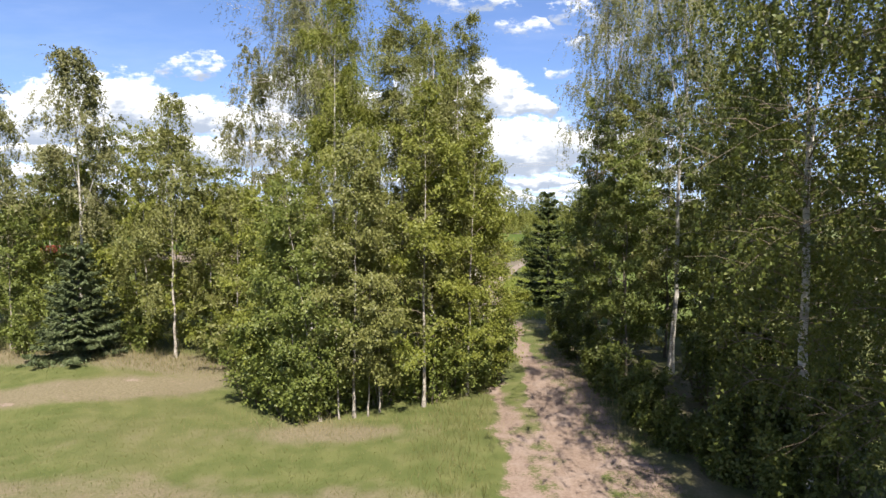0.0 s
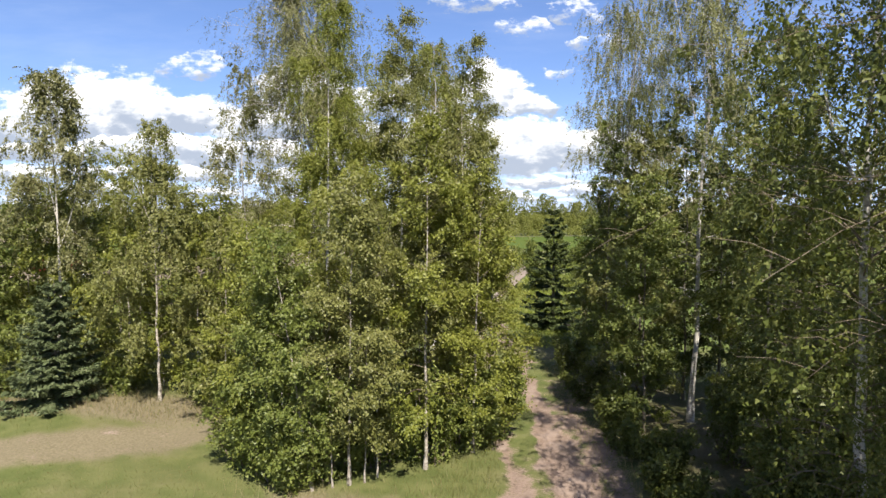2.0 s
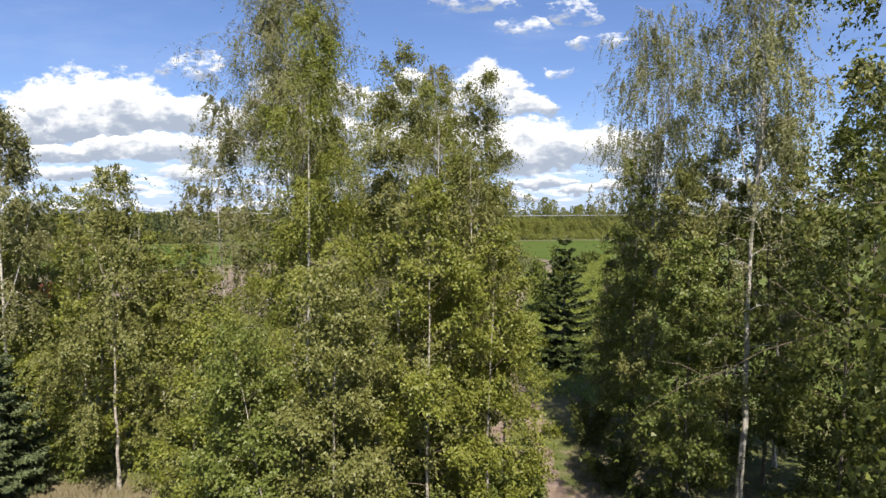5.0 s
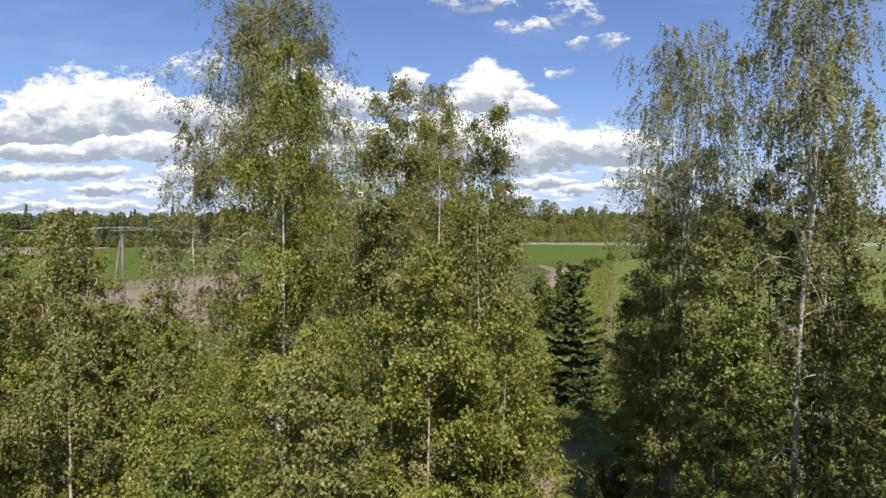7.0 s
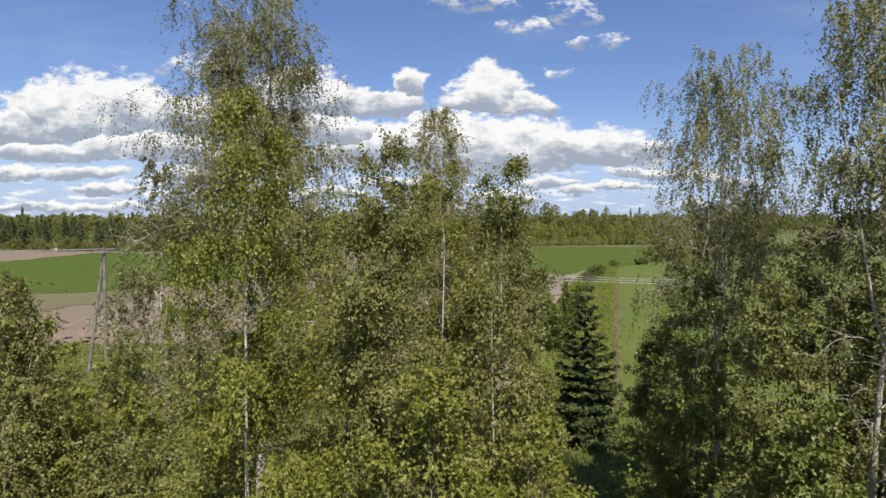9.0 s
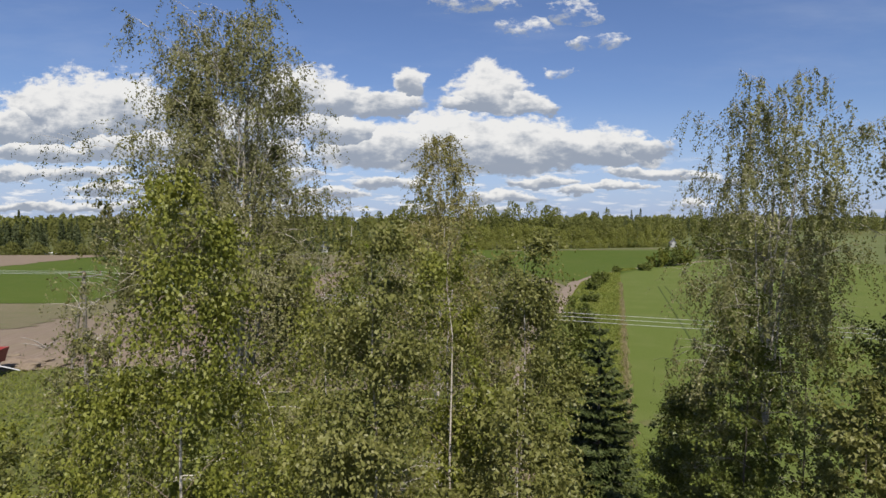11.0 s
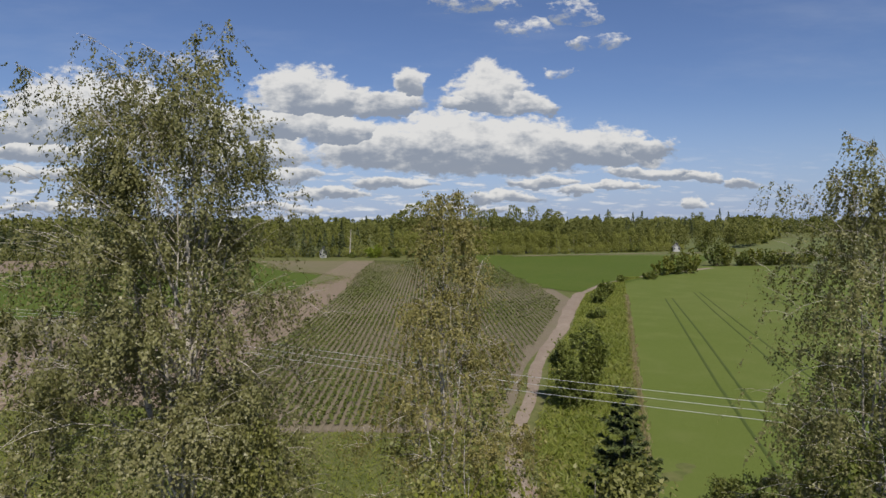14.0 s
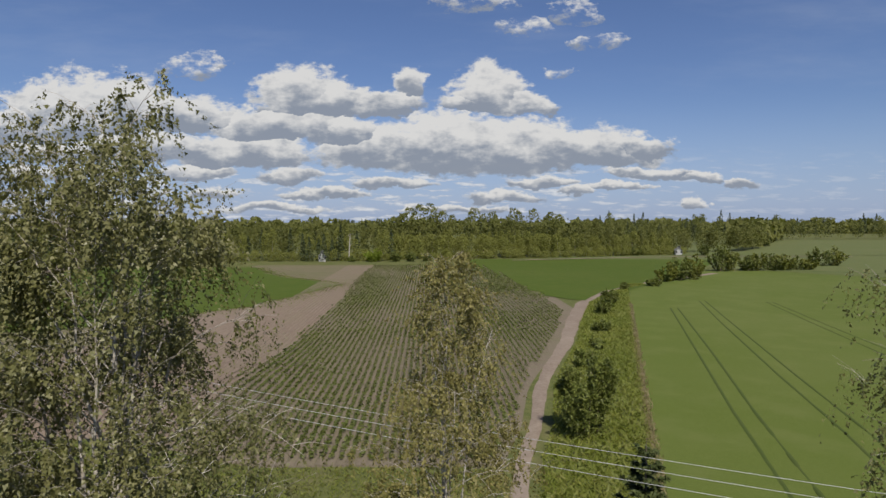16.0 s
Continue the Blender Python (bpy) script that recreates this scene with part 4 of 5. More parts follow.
# left edge of the meadow
broadleaf(-15.1, 25.2, 12.6, 1.8, 18000, LEAF_TALL, 31, "birch with white trunk at the meadow's edge", base=0.40, weep=0.6, strand=0.6, trunk_r=0.085, boughs=4)
broadleaf(-10.8, 24.4, 10.6, 2.1, 21000, LEAF_OLIVE, 32, "slim birch with pale trunk at the meadow's edge", base=0.22, weep=0.6, strand=0.6, bark=YOUNG_BARK, boughs=3)
broadleaf(-19.0, 25.6, 11.6, 1.9, 20000, LEAF_GREY, 33, "grey-green birch at the meadow's edge", base=0.32, weep=0.6, strand=0.6)
spruce(-14.1, 23.5, 5.0, 1.9, 24000, NEEDLE_BLUE, 22, "young blue-green spruce at the meadow's edge", nl=0.16, tiers=3.6)
for i, (x, y, top, r) in enumerate(((-13.0, 27.4, 9.6, 1.9), (-9.3, 27.0, 7.8, 1.7), (-8.0, 26.0, 5.8, 1.5), (-16.6, 27.5, 8.4, 1.8), (-11.6, 26.4, 9.2, 1.8),
                                    (-20.5, 27.6, 8.6, 1.8), (-22.5, 25.8, 8.0, 1.8), (-7.0, 25.4, 4.8, 1.4), (-17.6, 24.6, 6.0, 1.5), (-19.8, 23.7, 5.2, 1.5),
                                    (-14.6, 29.0, 10.2, 2.0), (-10.4, 29.2, 7.6, 1.8), (-18.6, 29.5, 9.0, 1.9), (-12.4, 25.4, 8.4, 1.7), (-23.5, 28.5, 9.0, 2.0), (-8.2, 23.9, 6.8, 1.5), (-9.6, 25.0, 7.6, 1.6), (-15.9, 28.2, 10.0, 2.0), (-17.4, 31.0, 9.0, 2.0), (-16.1, 26.3, 8.2, 1.7), (-17.4, 26.9, 8.2, 1.8))):
    broadleaf(x, y, top, r, 7000 if y > 26.5 else 6000, (LEAF_OLIVE, LEAF_FRESH, LEAF_SHRUB)[i % 3], 450 + i, "young birch in the thicket by the meadow", base=0.06, limbs=36, leaf=0.088, group="thicket trees")
for i, (x, y, h, r) in enumerate(((-17.1, 27.2, 5.0, 1.7), (-16.0, 29.6, 5.6, 1.8), (-12.4, 24.7, 1.8, 1.0), (-9.2, 24.8, 2.0, 1.1), (-7.6, 24.0, 2.0, 1.0), (-16.2, 24.2, 2.2, 1.1), (-18.4, 23.4, 2.4, 1.1))):
    shrub(x, y, h, r, 3400, LEAF_SHRUB, 350 + i, "green bush at the meadow's edge")
# bushes of the verge and hedges
shrub(11.2, 69.6, 7.5, 3.0, 16000, LEAF_SHRUB, 361, "large rounded green bush beside the track", leaf=0.17, group="verge bushes")
for i, (x, y, h, r) in enumerate(((13.6, 84, 1.8, 1.3), (16.6, 93, 2.4, 1.5), (21, 104, 1.8, 1.4), (25, 117, 2.2, 1.5), (30.0, 136, 3.4, 2.0), (34.8, 150, 3.0, 2.2), (38, 160, 2.2, 2.0), (46, 176, 2.2, 2.0))):
    shrub(x, y, h, r, 3000, LEAF_SHRUB, 370 + i, "rounded green bush on the verge", leaf=0.26, group="verge bushes")
for i, (x, y, h, r) in enumerate(((57, 186, 2.6, 2.4), (65, 198, 6.0, 3.4), (70, 202, 7.6, 4.0), (75.5, 205, 8.2, 3.8), (97, 234, 9.2, 4.6), (101.5, 236, 8.6, 4.2), (107, 237, 6.4, 4.4),
                                  (112, 238, 7.4, 4.4), (117, 238, 6.4, 4.4), (122, 239, 6.2, 4.2), (127, 240, 5.4, 4.0), (132, 241, 4.4, 3.4), (148, 260, 8.0, 5.2), (154.5, 261, 7.6, 5.2))):
    shrub(x, y, h, r, 2400, LEAF_FRESH if i % 2 else LEAF_SHRUB, 390 + i, "hedge bush on the field boundary", leaf=0.44, group="hedge bushes")

# unseen trees added beside the walk to shade the track and its near trees
for i, (x, y, top, r) in enumerate(((8.7, 4.5, 15.5, 2.9), (8.3, 0.8, 15.5, 3.0), (12.2, 1.0, 16.0, 3.2), (12.4, 7.0, 15.5, 3.2))):
    broadleaf(x, y, top, r, 4000, LEAF_OLIVE, 650 + i, "birch with hanging leafy twigs by the track", base=0.12, weep=0.6, limbs=56, leaf=0.24)


# ---- woods in the distance ----
def far_crowns(rng, spots, quads, size):
    """Leaf masses of many far trees: spots of x, y, height, radius, foot of the crown (share), pointed or not."""
    cs, ds, sz, fs = [], [], [], []
    for x, y, h, r, foot, pointed in spots:
        n = quads
        c = rng.uniform(0, 1, n) ** (0.9 if pointed else 0.8)
        rad = r * ((1 - c) ** 0.9 + 0.03 if pointed else np.sin(np.pi * (0.12 + 0.84 * c)) ** 0.6)
        az, k = rng.uniform(0, 6.283, n), rng.uniform(0.35, 1, n) ** 0.6
        lump = 1 + 0.28 * np.sin(az * 3 + c * 9 + x) * np.sin(c * 14 + y)
        z = h * (foot + (1 - foot) * c) + rng.normal(0, 0.15, n)
        cs.append(np.stack([x + rad * k * lump * np.cos(az), y + rad * k * lump * np.sin(az), float(gz(x, y)) + z], -1))
        ds.append(rng.normal(0, 1, (n, 3)) * np.array([0.7, 0.7, 1.3 if not pointed else 0.5]))
        fs.append(np.stack([0.6 * np.cos(az), 0.6 * np.sin(az) - 0.25, np.full(n, 0.8)], -1))
        sz.append(np.full(n, size * (0.75 + 0.03 * h)) * rng.uniform(0.7, 1.3, n))
    size = np.concatenate(sz)
    face = np.concatenate(fs)
    return leaf_blades(rng, np.concatenate(cs), np.concatenate(ds), size, size * 0.95, face, 0.25)


def far_trunks(rng, spots, share, r=0.10):
    bits = []
    for x, y, h, *_ in spots:
        f = np.linspace(0, 1, 4)
        z = float(gz(x, y))
        ln = rng.normal(0, 0.4)
        bits.append(tube(np.stack([x + ln * f, y + 0 * f, z + h * share * f], -1), r * (1 - 0.7 * f) * (0.7 + h / 30), 4))
    return joined(bits)


def scatter(rng, edge, depth, step, h0, h1, r0, r1, foot, pointed, tilt=0.0):
    """Spots behind an edge line, row by row."""
    edge = np.asarray(edge, float)
    s = np.r_[0, np.cumsum(np.hypot(*np.diff(edge, axis=0).T))]
    out = []
    for row in range(max(1, int(depth / step))):
        for k in np.arange(0, s[-1], step):
            k = k + rng.uniform(-1.0, 1.0) * step
            x, y = np.interp(k, s, edge[:, 0]), np.interp(k, s, edge[:, 1])
            out.append((x, y + (row + rng.uniform(-0.45, 0.45)) * step, (rng.uniform(h0, h1) + tilt * row) * rng.uniform(0.84, 1.1), rng.uniform(r0, r1) * (1.0 if pointed else rng.uniform(0.9, 1.45)), foot, pointed))
    return out


def build_woods():
    rng = np.random.default_rng(77)
    west = [(-340, 262), (-150, 262), (-100, 268)]
    midw = [(-105, 287), (-60, 290), (-24, 292)]
    mid = [(-26, 300), (20, 308), (60, 318)]
    east = [(58, 326), (100, 338), (130, 356), (175, 372), (210, 420)]
    fare = [(150, 585), (330, 590), (680, 600)]
    spruces = scatter(rng, west, 16, 4.2, 11.5, 14.5, 1.8, 2.6, 0.06, True) + scatter(rng, midw, 12, 9, 12, 17, 1.8, 2.4, 0.1, True)
    spruces += scatter(rng, [(-250, 290), (-30, 322), (140, 400), (300, 600), (680, 620)], 8, 15, 12, 18.5, 1.7, 2.6, 0.25, True)
    spruces += [(x, 286 + 2 * math.sin(x), h, 2.3, 0.03, True) for x, h in ((-62, 9), (-59, 10.5), (-55.5, 9.5), (-52.5, 12), (-49.5, 10))]
    spruces += scatter(rng, [(165, 575), (240, 580)], 6, 6, 14, 18, 3, 4, 0.03, True)
    mixed = scatter(rng, [(-340, 276), (-150, 274), (-100, 284)], 12, 5.5, 12.5, 15.5, 2.2, 3.0, 0.2, False)
    mixed += scatter(rng, [(-105, 300), (-60, 302), (-24, 306)], 19, 6, 14, 17.5, 2.2, 3.2, 0.2, False)
    mixed += scatter(rng, [(-24, 318), (20, 326), (60, 338), (100, 352)], 14, 6.5, 15, 21, 2.8, 4.0, 0.2, False)
    mixed += scatter(rng, east, 12, 5.5, 12, 17, 2.4, 3.4, 0.15, False)
    mixed += scatter(rng, fare, 9, 8, 16, 23, 3.2, 4.6, 0.1, False)
    spruces += scatter(rng, [(140, 600), (700, 640)], 8, 16, 17, 27, 2.6, 3.6, 0.25, True)
    mixed += [(-17, 318, 24, 6.0, 0.2, False), (-12, 316, 25.5, 5.5, 0.2, False), (-7, 319, 26, 6.0, 0.2, False), (-1, 321, 22.5, 4.5, 0.2, False), (-20, 317, 21, 5, 0.2, False), (15, 322, 24, 5.5, 0.2, False), (24, 324, 22, 5, 0.2, False), (35, 326, 24, 5.5, 0.2, False), (45, 328, 23.5, 4.8, 0.2, False), (54, 330, 22, 4.8, 0.2, False)]
    young = scatter(rng, mid, 14, 3.4, 9.5, 12.5, 1.4, 2.0, 0.12, False) + scatter(rng, midw, 9, 4.6, 11, 15.5, 1.4, 2.0, 0.25, False)
    young += scatter(rng, [(60, 322), (100, 334), (120, 344)], 9, 4.2, 9, 12, 1.6, 2.2, 0.12, False)
    young += scatter(rng, [(-104, 284), (-60, 287), (-26, 290), (-24, 298), (20, 305), (60, 315), (100, 331), (128, 345)], 3, 2.2, 2.5, 5.5, 1.4, 2.2, 0.0, False)
    mixed += scatter(rng, [(-340, 259), (-150, 259), (-104, 264)], 3, 2.8, 2.5, 6.0, 1.6, 2.4, 0.0, False)
    far = scatter(rng, [(-1500, 820), (-300, 760), (200, 800), (1500, 900)], 60, 15, 15, 20, 7, 10, 0.0, False)
    far += scatter(rng, [(-900, 420), (-330, 330)], 40, 12, 13, 16, 5, 7, 0.0, False)
    far += scatter(rng, [(210, 430), (300, 570)], 40, 10, 13, 18, 4, 6, 0.0, False)
    for name, spots, quads, size, mat, label, share, bark in (
        ("far_spruce_wood", spruces, 300, 0.60, NEEDLE_FAR, "dark spruce wood along the far field edge", 0.8, DARK_BARK),
        ("far_mixed_wood", mixed, 380, 0.62, LEAF_FAR, "olive-green mixed wood behind the fields", 0.7, DARK_BARK),
        ("far_birch_wood", young, 400, 0.46, LEAF_FAR_YOUNG, "young pale-trunked birch wood at the far field edge", 0.75, PALE_TWIG),
        ("horizon_wood", far, 44, 3.8, LEAF_FAR, "low wooded ridge on the horizon", 0.5, DARK_BARK),
    ):
        ob = tagged(mesh_of(name, *far_crowns(rng, spots, quads, size), mat), label, "wood", kind="stuff")
        tagged(mesh_of("trunkwork", *far_trunks(rng, spots[:: 3 if bark is PALE_TWIG else 6], share, 0.08), bark, ob), kind="stuff")


build_woods()
shrub(-31, 283, 6.4, 4.2, 2600, LEAF_LIME, 501, "round lime-green bush before the wood", leaf=0.6, group="wood edge bushes")
for i, (x, y, h, r) in enumerate(((-21, 284, 4.5, 3.4), (-15, 285, 4.2, 3.2), (-8, 287, 3.8, 3.0), (-40, 283, 2.4, 2.0), (97, 330, 5.0, 4.0), (134, 332, 6.0, 4.4), (142, 331, 5.0, 4.0))):
    shrub(x, y, h, r, 1500, LEAF_SHRUB, 510 + i, "spreading green bush before the wood", leaf=0.6, group="wood edge bushes")


def bare_birch(x, y, h):
    root = tree_root("birch_snag", x, y, "tall bare white birch trunk before the wood", "birch")
    f = np.linspace(0, 1, 8)
    mesh_of("trunk", *tube(np.stack([0.5 * f ** 2, 0 * f, h * f], -1), 0.28 * (1 - 0.8 * f) + 0.02, 8), BIRCH_BARK, root, smooth=True)
    for k, (t, az) in enumerate(((0.55, 0.4), (0.66, 3.5), (0.78, 1.0), (0.88, 2.9))):
        q = np.linspace(0, 1, 4)
        mesh_of("limb", *tube(np.stack([0.5 * t * t + 1.4 * q * math.cos(az), 1.4 * q * math.sin(az), h * t + 1.2 * q], -1), 0.06 * (1 - 0.8 * q) + 0.01, 5), BIRCH_BARK, root)
    return root


bare_birch(-41.5, 284, 12.5)


# ---- potato rows, grass and weeds ----
def build_potatoes():
    rng = np.random.default_rng(5)
    first, pitch, last = -33.1, 0.75, 78
    ys = np.arange(63.4, 263, 2.4)
    bits, cs, ds, sz = [], [], [], []
    for i in range(last):
        x0 = first + pitch * i
        xr = x0 + LEAN * (ys - 64)
        ok = xr < track_x(ys) - 1.6 - 0.5 * smooth(95, 140, ys)
        ok &= xr < 25.5 - 0.10 * np.maximum(0, ys - 150) + 2.0 * math.sin(i * 1.7)
        if ok.sum() < 3:
            continue
        y = ys[ok]
        x = xr[ok] + rng.normal(0, 0.015, len(y))
        hgt = 0.17 + rng.normal(0, 0.015, len(y))
        hgt[[0, -1]] = 0.03
        prof = []
        for dx, f in ((-0.375, 0.0), (-0.16, 0.9), (0, 1.0), (0.16, 0.9), (0.375, 0.0)):
            prof.append(np.stack([x + dx, y, gz(x, y) + 0.02 + hgt * f], -1))
        v = np.stack(prof, 1)
        a, b = np.meshgrid(np.arange(len(y) - 1), np.arange(4), indexing="ij")
        bits.append((x0 < -21.2, v.reshape(-1, 3), np.stack([a * 5 + b, a * 5 + b + 1, (a + 1) * 5 + b + 1, (a + 1) * 5 + b], -1).reshape(-1, 4)))
        # plants
        near = np.arange(y[0] + 0.8 + rng.uniform(0, 0.5), min(118, y[-1]), 0.36)
        far = np.arange(max(118, y[0] + 1), y[-1], 0.8)
        for py, n, size, sx, sy in ((near, 8, 0.27, 0.11, 0.15), (far, 6, 0.36, 0.10, 0.30)):
            if not len(py):
                continue
            vig = np.array([noise.noise((x0 * 0.09, v * 0.035, 3.0)) for v in py]) * 0.7 + 0.80
            edge = np.interp(py, (64, 158, 200), (-21.2, -21.0, -23.0)) + 0.9 * np.array([noise.noise((x0 * 0.3, v * 0.05, 8.0)) for v in py])
            keep = rng.uniform(0, 1, len(py)) < 0.94 * smooth(-1.3, 0.9, x0 - edge)
            py, vig = py[keep], np.clip(vig[keep], 0.6, 1.15)
            px = x0 + LEAN * (py - 64)
            c = np.stack([px, py, gz(px, py) + 0.22], -1)[:, None] + rng.normal(0, 1, (len(py), n, 3)) * np.array([sx, sy, 0.06])
            c[..., 2] += 0.10 * vig[:, None]
            cs.append(c.reshape(-1, 3))
            d = rng.normal(0, 1, (len(py) * n, 3)) * np.array([1, 1, 0.45])
            ds.append(d), sz.append(np.repeat(vig, n) * size * rng.uniform(0.7, 1.3, len(d)))
    field = sheet("field_ridged", lambda y: (row_x(first - 0.4, y), min(track_x(y) - 1.3 + 0.7 * float(smooth(84, 100, y)), row_x(28, y))), np.arange(63.2, 264, 2.4), RIDGE_SOIL, 0.015,
                  "grey-brown potato field earthed up in long ridges")
    for bare, *b in bits:
        mesh_of("ridge", *b, BARE_SOIL if bare else RIDGE_SOIL, field)
    size = np.concatenate(sz)
    plants = mesh_of("potato_plants", *leaf_blades(rng, np.concatenate(cs), np.concatenate(ds), size, size * 0.9, np.array([[0.0, 0.0, 1.2]])), POTATO_LEAF)
    tagged(plants, "rows of young green potato plants on soil ridges", "potato plants", kind="stuff")
    # crop straying over the edges of its fields
    y = np.concatenate([rng.uniform(118, 248, 4200), rng.uniform(158, 262, 2400)])
    west = np.arange(len(y)) < 4200
    x = np.where(west, [west_edge(v) for v in y], [east_edge(v) for v in y]) + np.where(west, 1, -1) * rng.exponential(2.2, len(y))
    size = rng.uniform(0.14, 0.30, len(y))
    stray = mesh_of("stray_crop", *leaf_blades(rng, np.stack([x, y, gz(x, y) + 0.22], -1), rng.normal(0, 1, (len(y), 3)) * np.array([1, 1, 0.4]), size, size,
                                               np.array([[0.0, 0.0, 1.2]])), WEED_LOW)
    tagged(stray, "scattered green crop plants at the field edges", "crop plants", kind="stuff")


build_potatoes()


def blades(name, rng, x, y, length, width, mat, label, lean=0.35):
    n = len(x)
    d = rng.normal(0, lean, (n, 3))
    d[:, 2] = 1
    c = np.stack([x, y, gz(x, y) + length * 0.42], -1)
    ob = mesh_of(name, *leaf_blades(rng, c, d, length, width, np.array([[0.0, -0.5, 1.5]])), mat)
    return tagged(ob, label, "grass", kind="stuff")


def build_grass():
    rng = np.random.default_rng(9)

    def spots(n, x0, x1, y0, y1):
        return rng.uniform(x0, x1, n), rng.uniform(y0, y1, n)
    x, y = spots(70000, -26, 5.2, 9.5, 34)
    d = x - track_x(y)
    loop = np.exp(-((y - 20.2 - 0.40 * (x + 11)) / 1.3) ** 4) * (x < -7)
    keep = ((d < -1.2 - 0.35 * rng.uniform(0, 1, len(x)) ** 2) | (d > 1.2 + 0.5 * rng.uniform(0, 1, len(x)))) & (rng.uniform(0, 1, len(x)) > loop * 0.9)
    x, y, d = x[keep], y[keep], d[keep]
    edge = np.exp(-((d + 2.2) / 0.9) ** 2) + np.exp(-((y - 18.6) / 1.6) ** 2) * (x > 0) * (x < 2) + 0.6 * smooth(21.5, 23, y) * (x < -7)
    tall = 0.035 + 0.05 * rng.uniform(0, 1, len(x)) + 0.34 * np.clip(edge, 0, 1) * rng.uniform(0.3, 1, len(x))
    blades("meadow_grass", rng, x, y, tall, 0.009 + 0.006 * rng.uniform(0, 1, len(x)), GRASS, "short green meadow grass with taller tufts", 0.35)
    x, y = spots(34000, -26, 7.0, 15, 30)
    d = x - track_x(y)
    f = np.exp(-((y - 23.8) / 1.2) ** 4) * (x < -7.5) + 0.8 * np.exp(-(((x + 3.0) / 2.6) ** 2 + ((y - 16.6) / 0.7) ** 2))
    f += 0.7 * np.exp(-((d - 2.4) / 0.9) ** 2)
    keep = rng.uniform(0, 1, len(x)) < f
    x, y = x[keep], y[keep]
    blades("straw_grass", rng, x, y, rng.uniform(0.15, 0.5, len(x)), 0.011, GRASS_DRY, "tall dry straw-coloured grass along the thicket", 0.35)
    # rough verge between track and grain
    y = rng.uniform(44, 190, 46000)
    a, b = track_x(y) + 1.5, grain_left(y) - 0.2
    x = a + (b - a) * rng.uniform(0, 1, len(y))
    blades("verge_weeds", rng, x, y, rng.uniform(0.25, 0.8, len(x)), rng.uniform(0.08, 0.19, len(x)), WEED, "rough tall weeds on the track's verge", 1.2)
    x, y = spots(36000, -40, 12, 36, 63)
    keep = np.abs(x - track_x(y)) > 1.2
    x, y = x[keep], y[keep]
    blades("rough_meadow", rng, x, y, rng.uniform(0.2, 0.5, len(x)), 0.07, WEED, "rough green grass before the potato field", 1.3)
    y = rng.uniform(50, 150, 3600)
    x = grain_left(y) + rng.normal(-0.15, 0.25, len(y))
    blades("grain_edge_grass", rng, x, y, rng.uniform(0.3, 0.7, len(x)), 0.09, GRASS_DRY, "yellowish grass along the grain's edge", 0.5)


build_grass()


# ---- power line ----
def power_pole(x, y, top, turn, braced):
    z = float(gz(x, y)) - 0.1
    root = new("power_pole")
    root.location = (x, y, z)
    root.rotation_euler[2] = turn
    tagged(root, "grey weathered wooden power pole" + (" with a slanting stay pole" if braced else ""), "power pole", "power line poles")
    h = top - z
    f = np.linspace(0, 1, 6)
    mesh_of("pole", *tube(np.stack([0 * f, 0 * f, h * f], -1), 0.15 - 0.05 * f, 10), WOOD_GREY, root, smooth=True)
    if braced:
        mesh_of("stay", *tube(np.stack([-0.1 - 0.9 * (1 - f), -0.7 * (1 - f), (h - 0.6) * f], -1), 0.13 - 0.04 * f, 8), WOOD_GREY, root, smooth=True)
    bm = bmesh.new()
    bmesh.ops.create_cube(bm, size=1, matrix=Matrix.Diagonal((0.09, 2.25, 0.09, 1)))
    bmesh.ops.bevel(bm, geom=bm.edges[:], offset=0.012, affect="EDGES")
    arm = part("crossarm", bm, WOOD_GREY, root)
    arm.location = (0.14, 0, h - 0.35)
    for k in (-1, 0, 1):
        bits = [tube([(0, 0, 0.0), (0, 0, 0.10)], [0.015, 0.015], 6), tube([(0, 0, 0.08), (0, 0, 0.11), (0, 0, 0.15), (0, 0, 0.19), (0, 0, 0.22)], [0.05, 0.065, 0.045, 0.055, 0.01], 8)]
        ins = mesh_of("insulator", *joined(bits), PORCELAIN, root, "brown porcelain insulator", smooth=True)
        ins.location = (0.14, k * 1.05, h - 0.29)
    return root


LINE = [(-82.0, 80.3), (-24.0, 52.5), (34.0, 24.7), (92.0, -3.1)]
LINE_TURN = math.atan2(-27.8, 58.0)
TOPS = [10.6, 10.0, 10.2, 10.2]
for (x, y), top, braced in zip(LINE, TOPS, (False, True, False, False)):
    power_pole(x, y, top, LINE_TURN, braced)
for (p, q, ta, tb) in zip(LINE, LINE[1:], TOPS, TOPS[1:]):
    for k in (-1, 0, 1):
        f = np.linspace(0, 1, 40)
        ox, oy = -math.sin(LINE_TURN) * 1.05 * k, math.cos(LINE_TURN) * 1.05 * k
        pts = np.stack([p[0] + (q[0] - p[0]) * f + ox, p[1] + (q[1] - p[1]) * f + oy, ta + (tb - ta) * f - 0.1 - 3.2 * f * (1 - f)], -1)
        tagged(mesh_of("power_wire", *tube(pts, np.full(40, 0.009), 5), WIRE, smooth=True), "thin pale overhead wire sagging between poles", "wire", "power line wires")


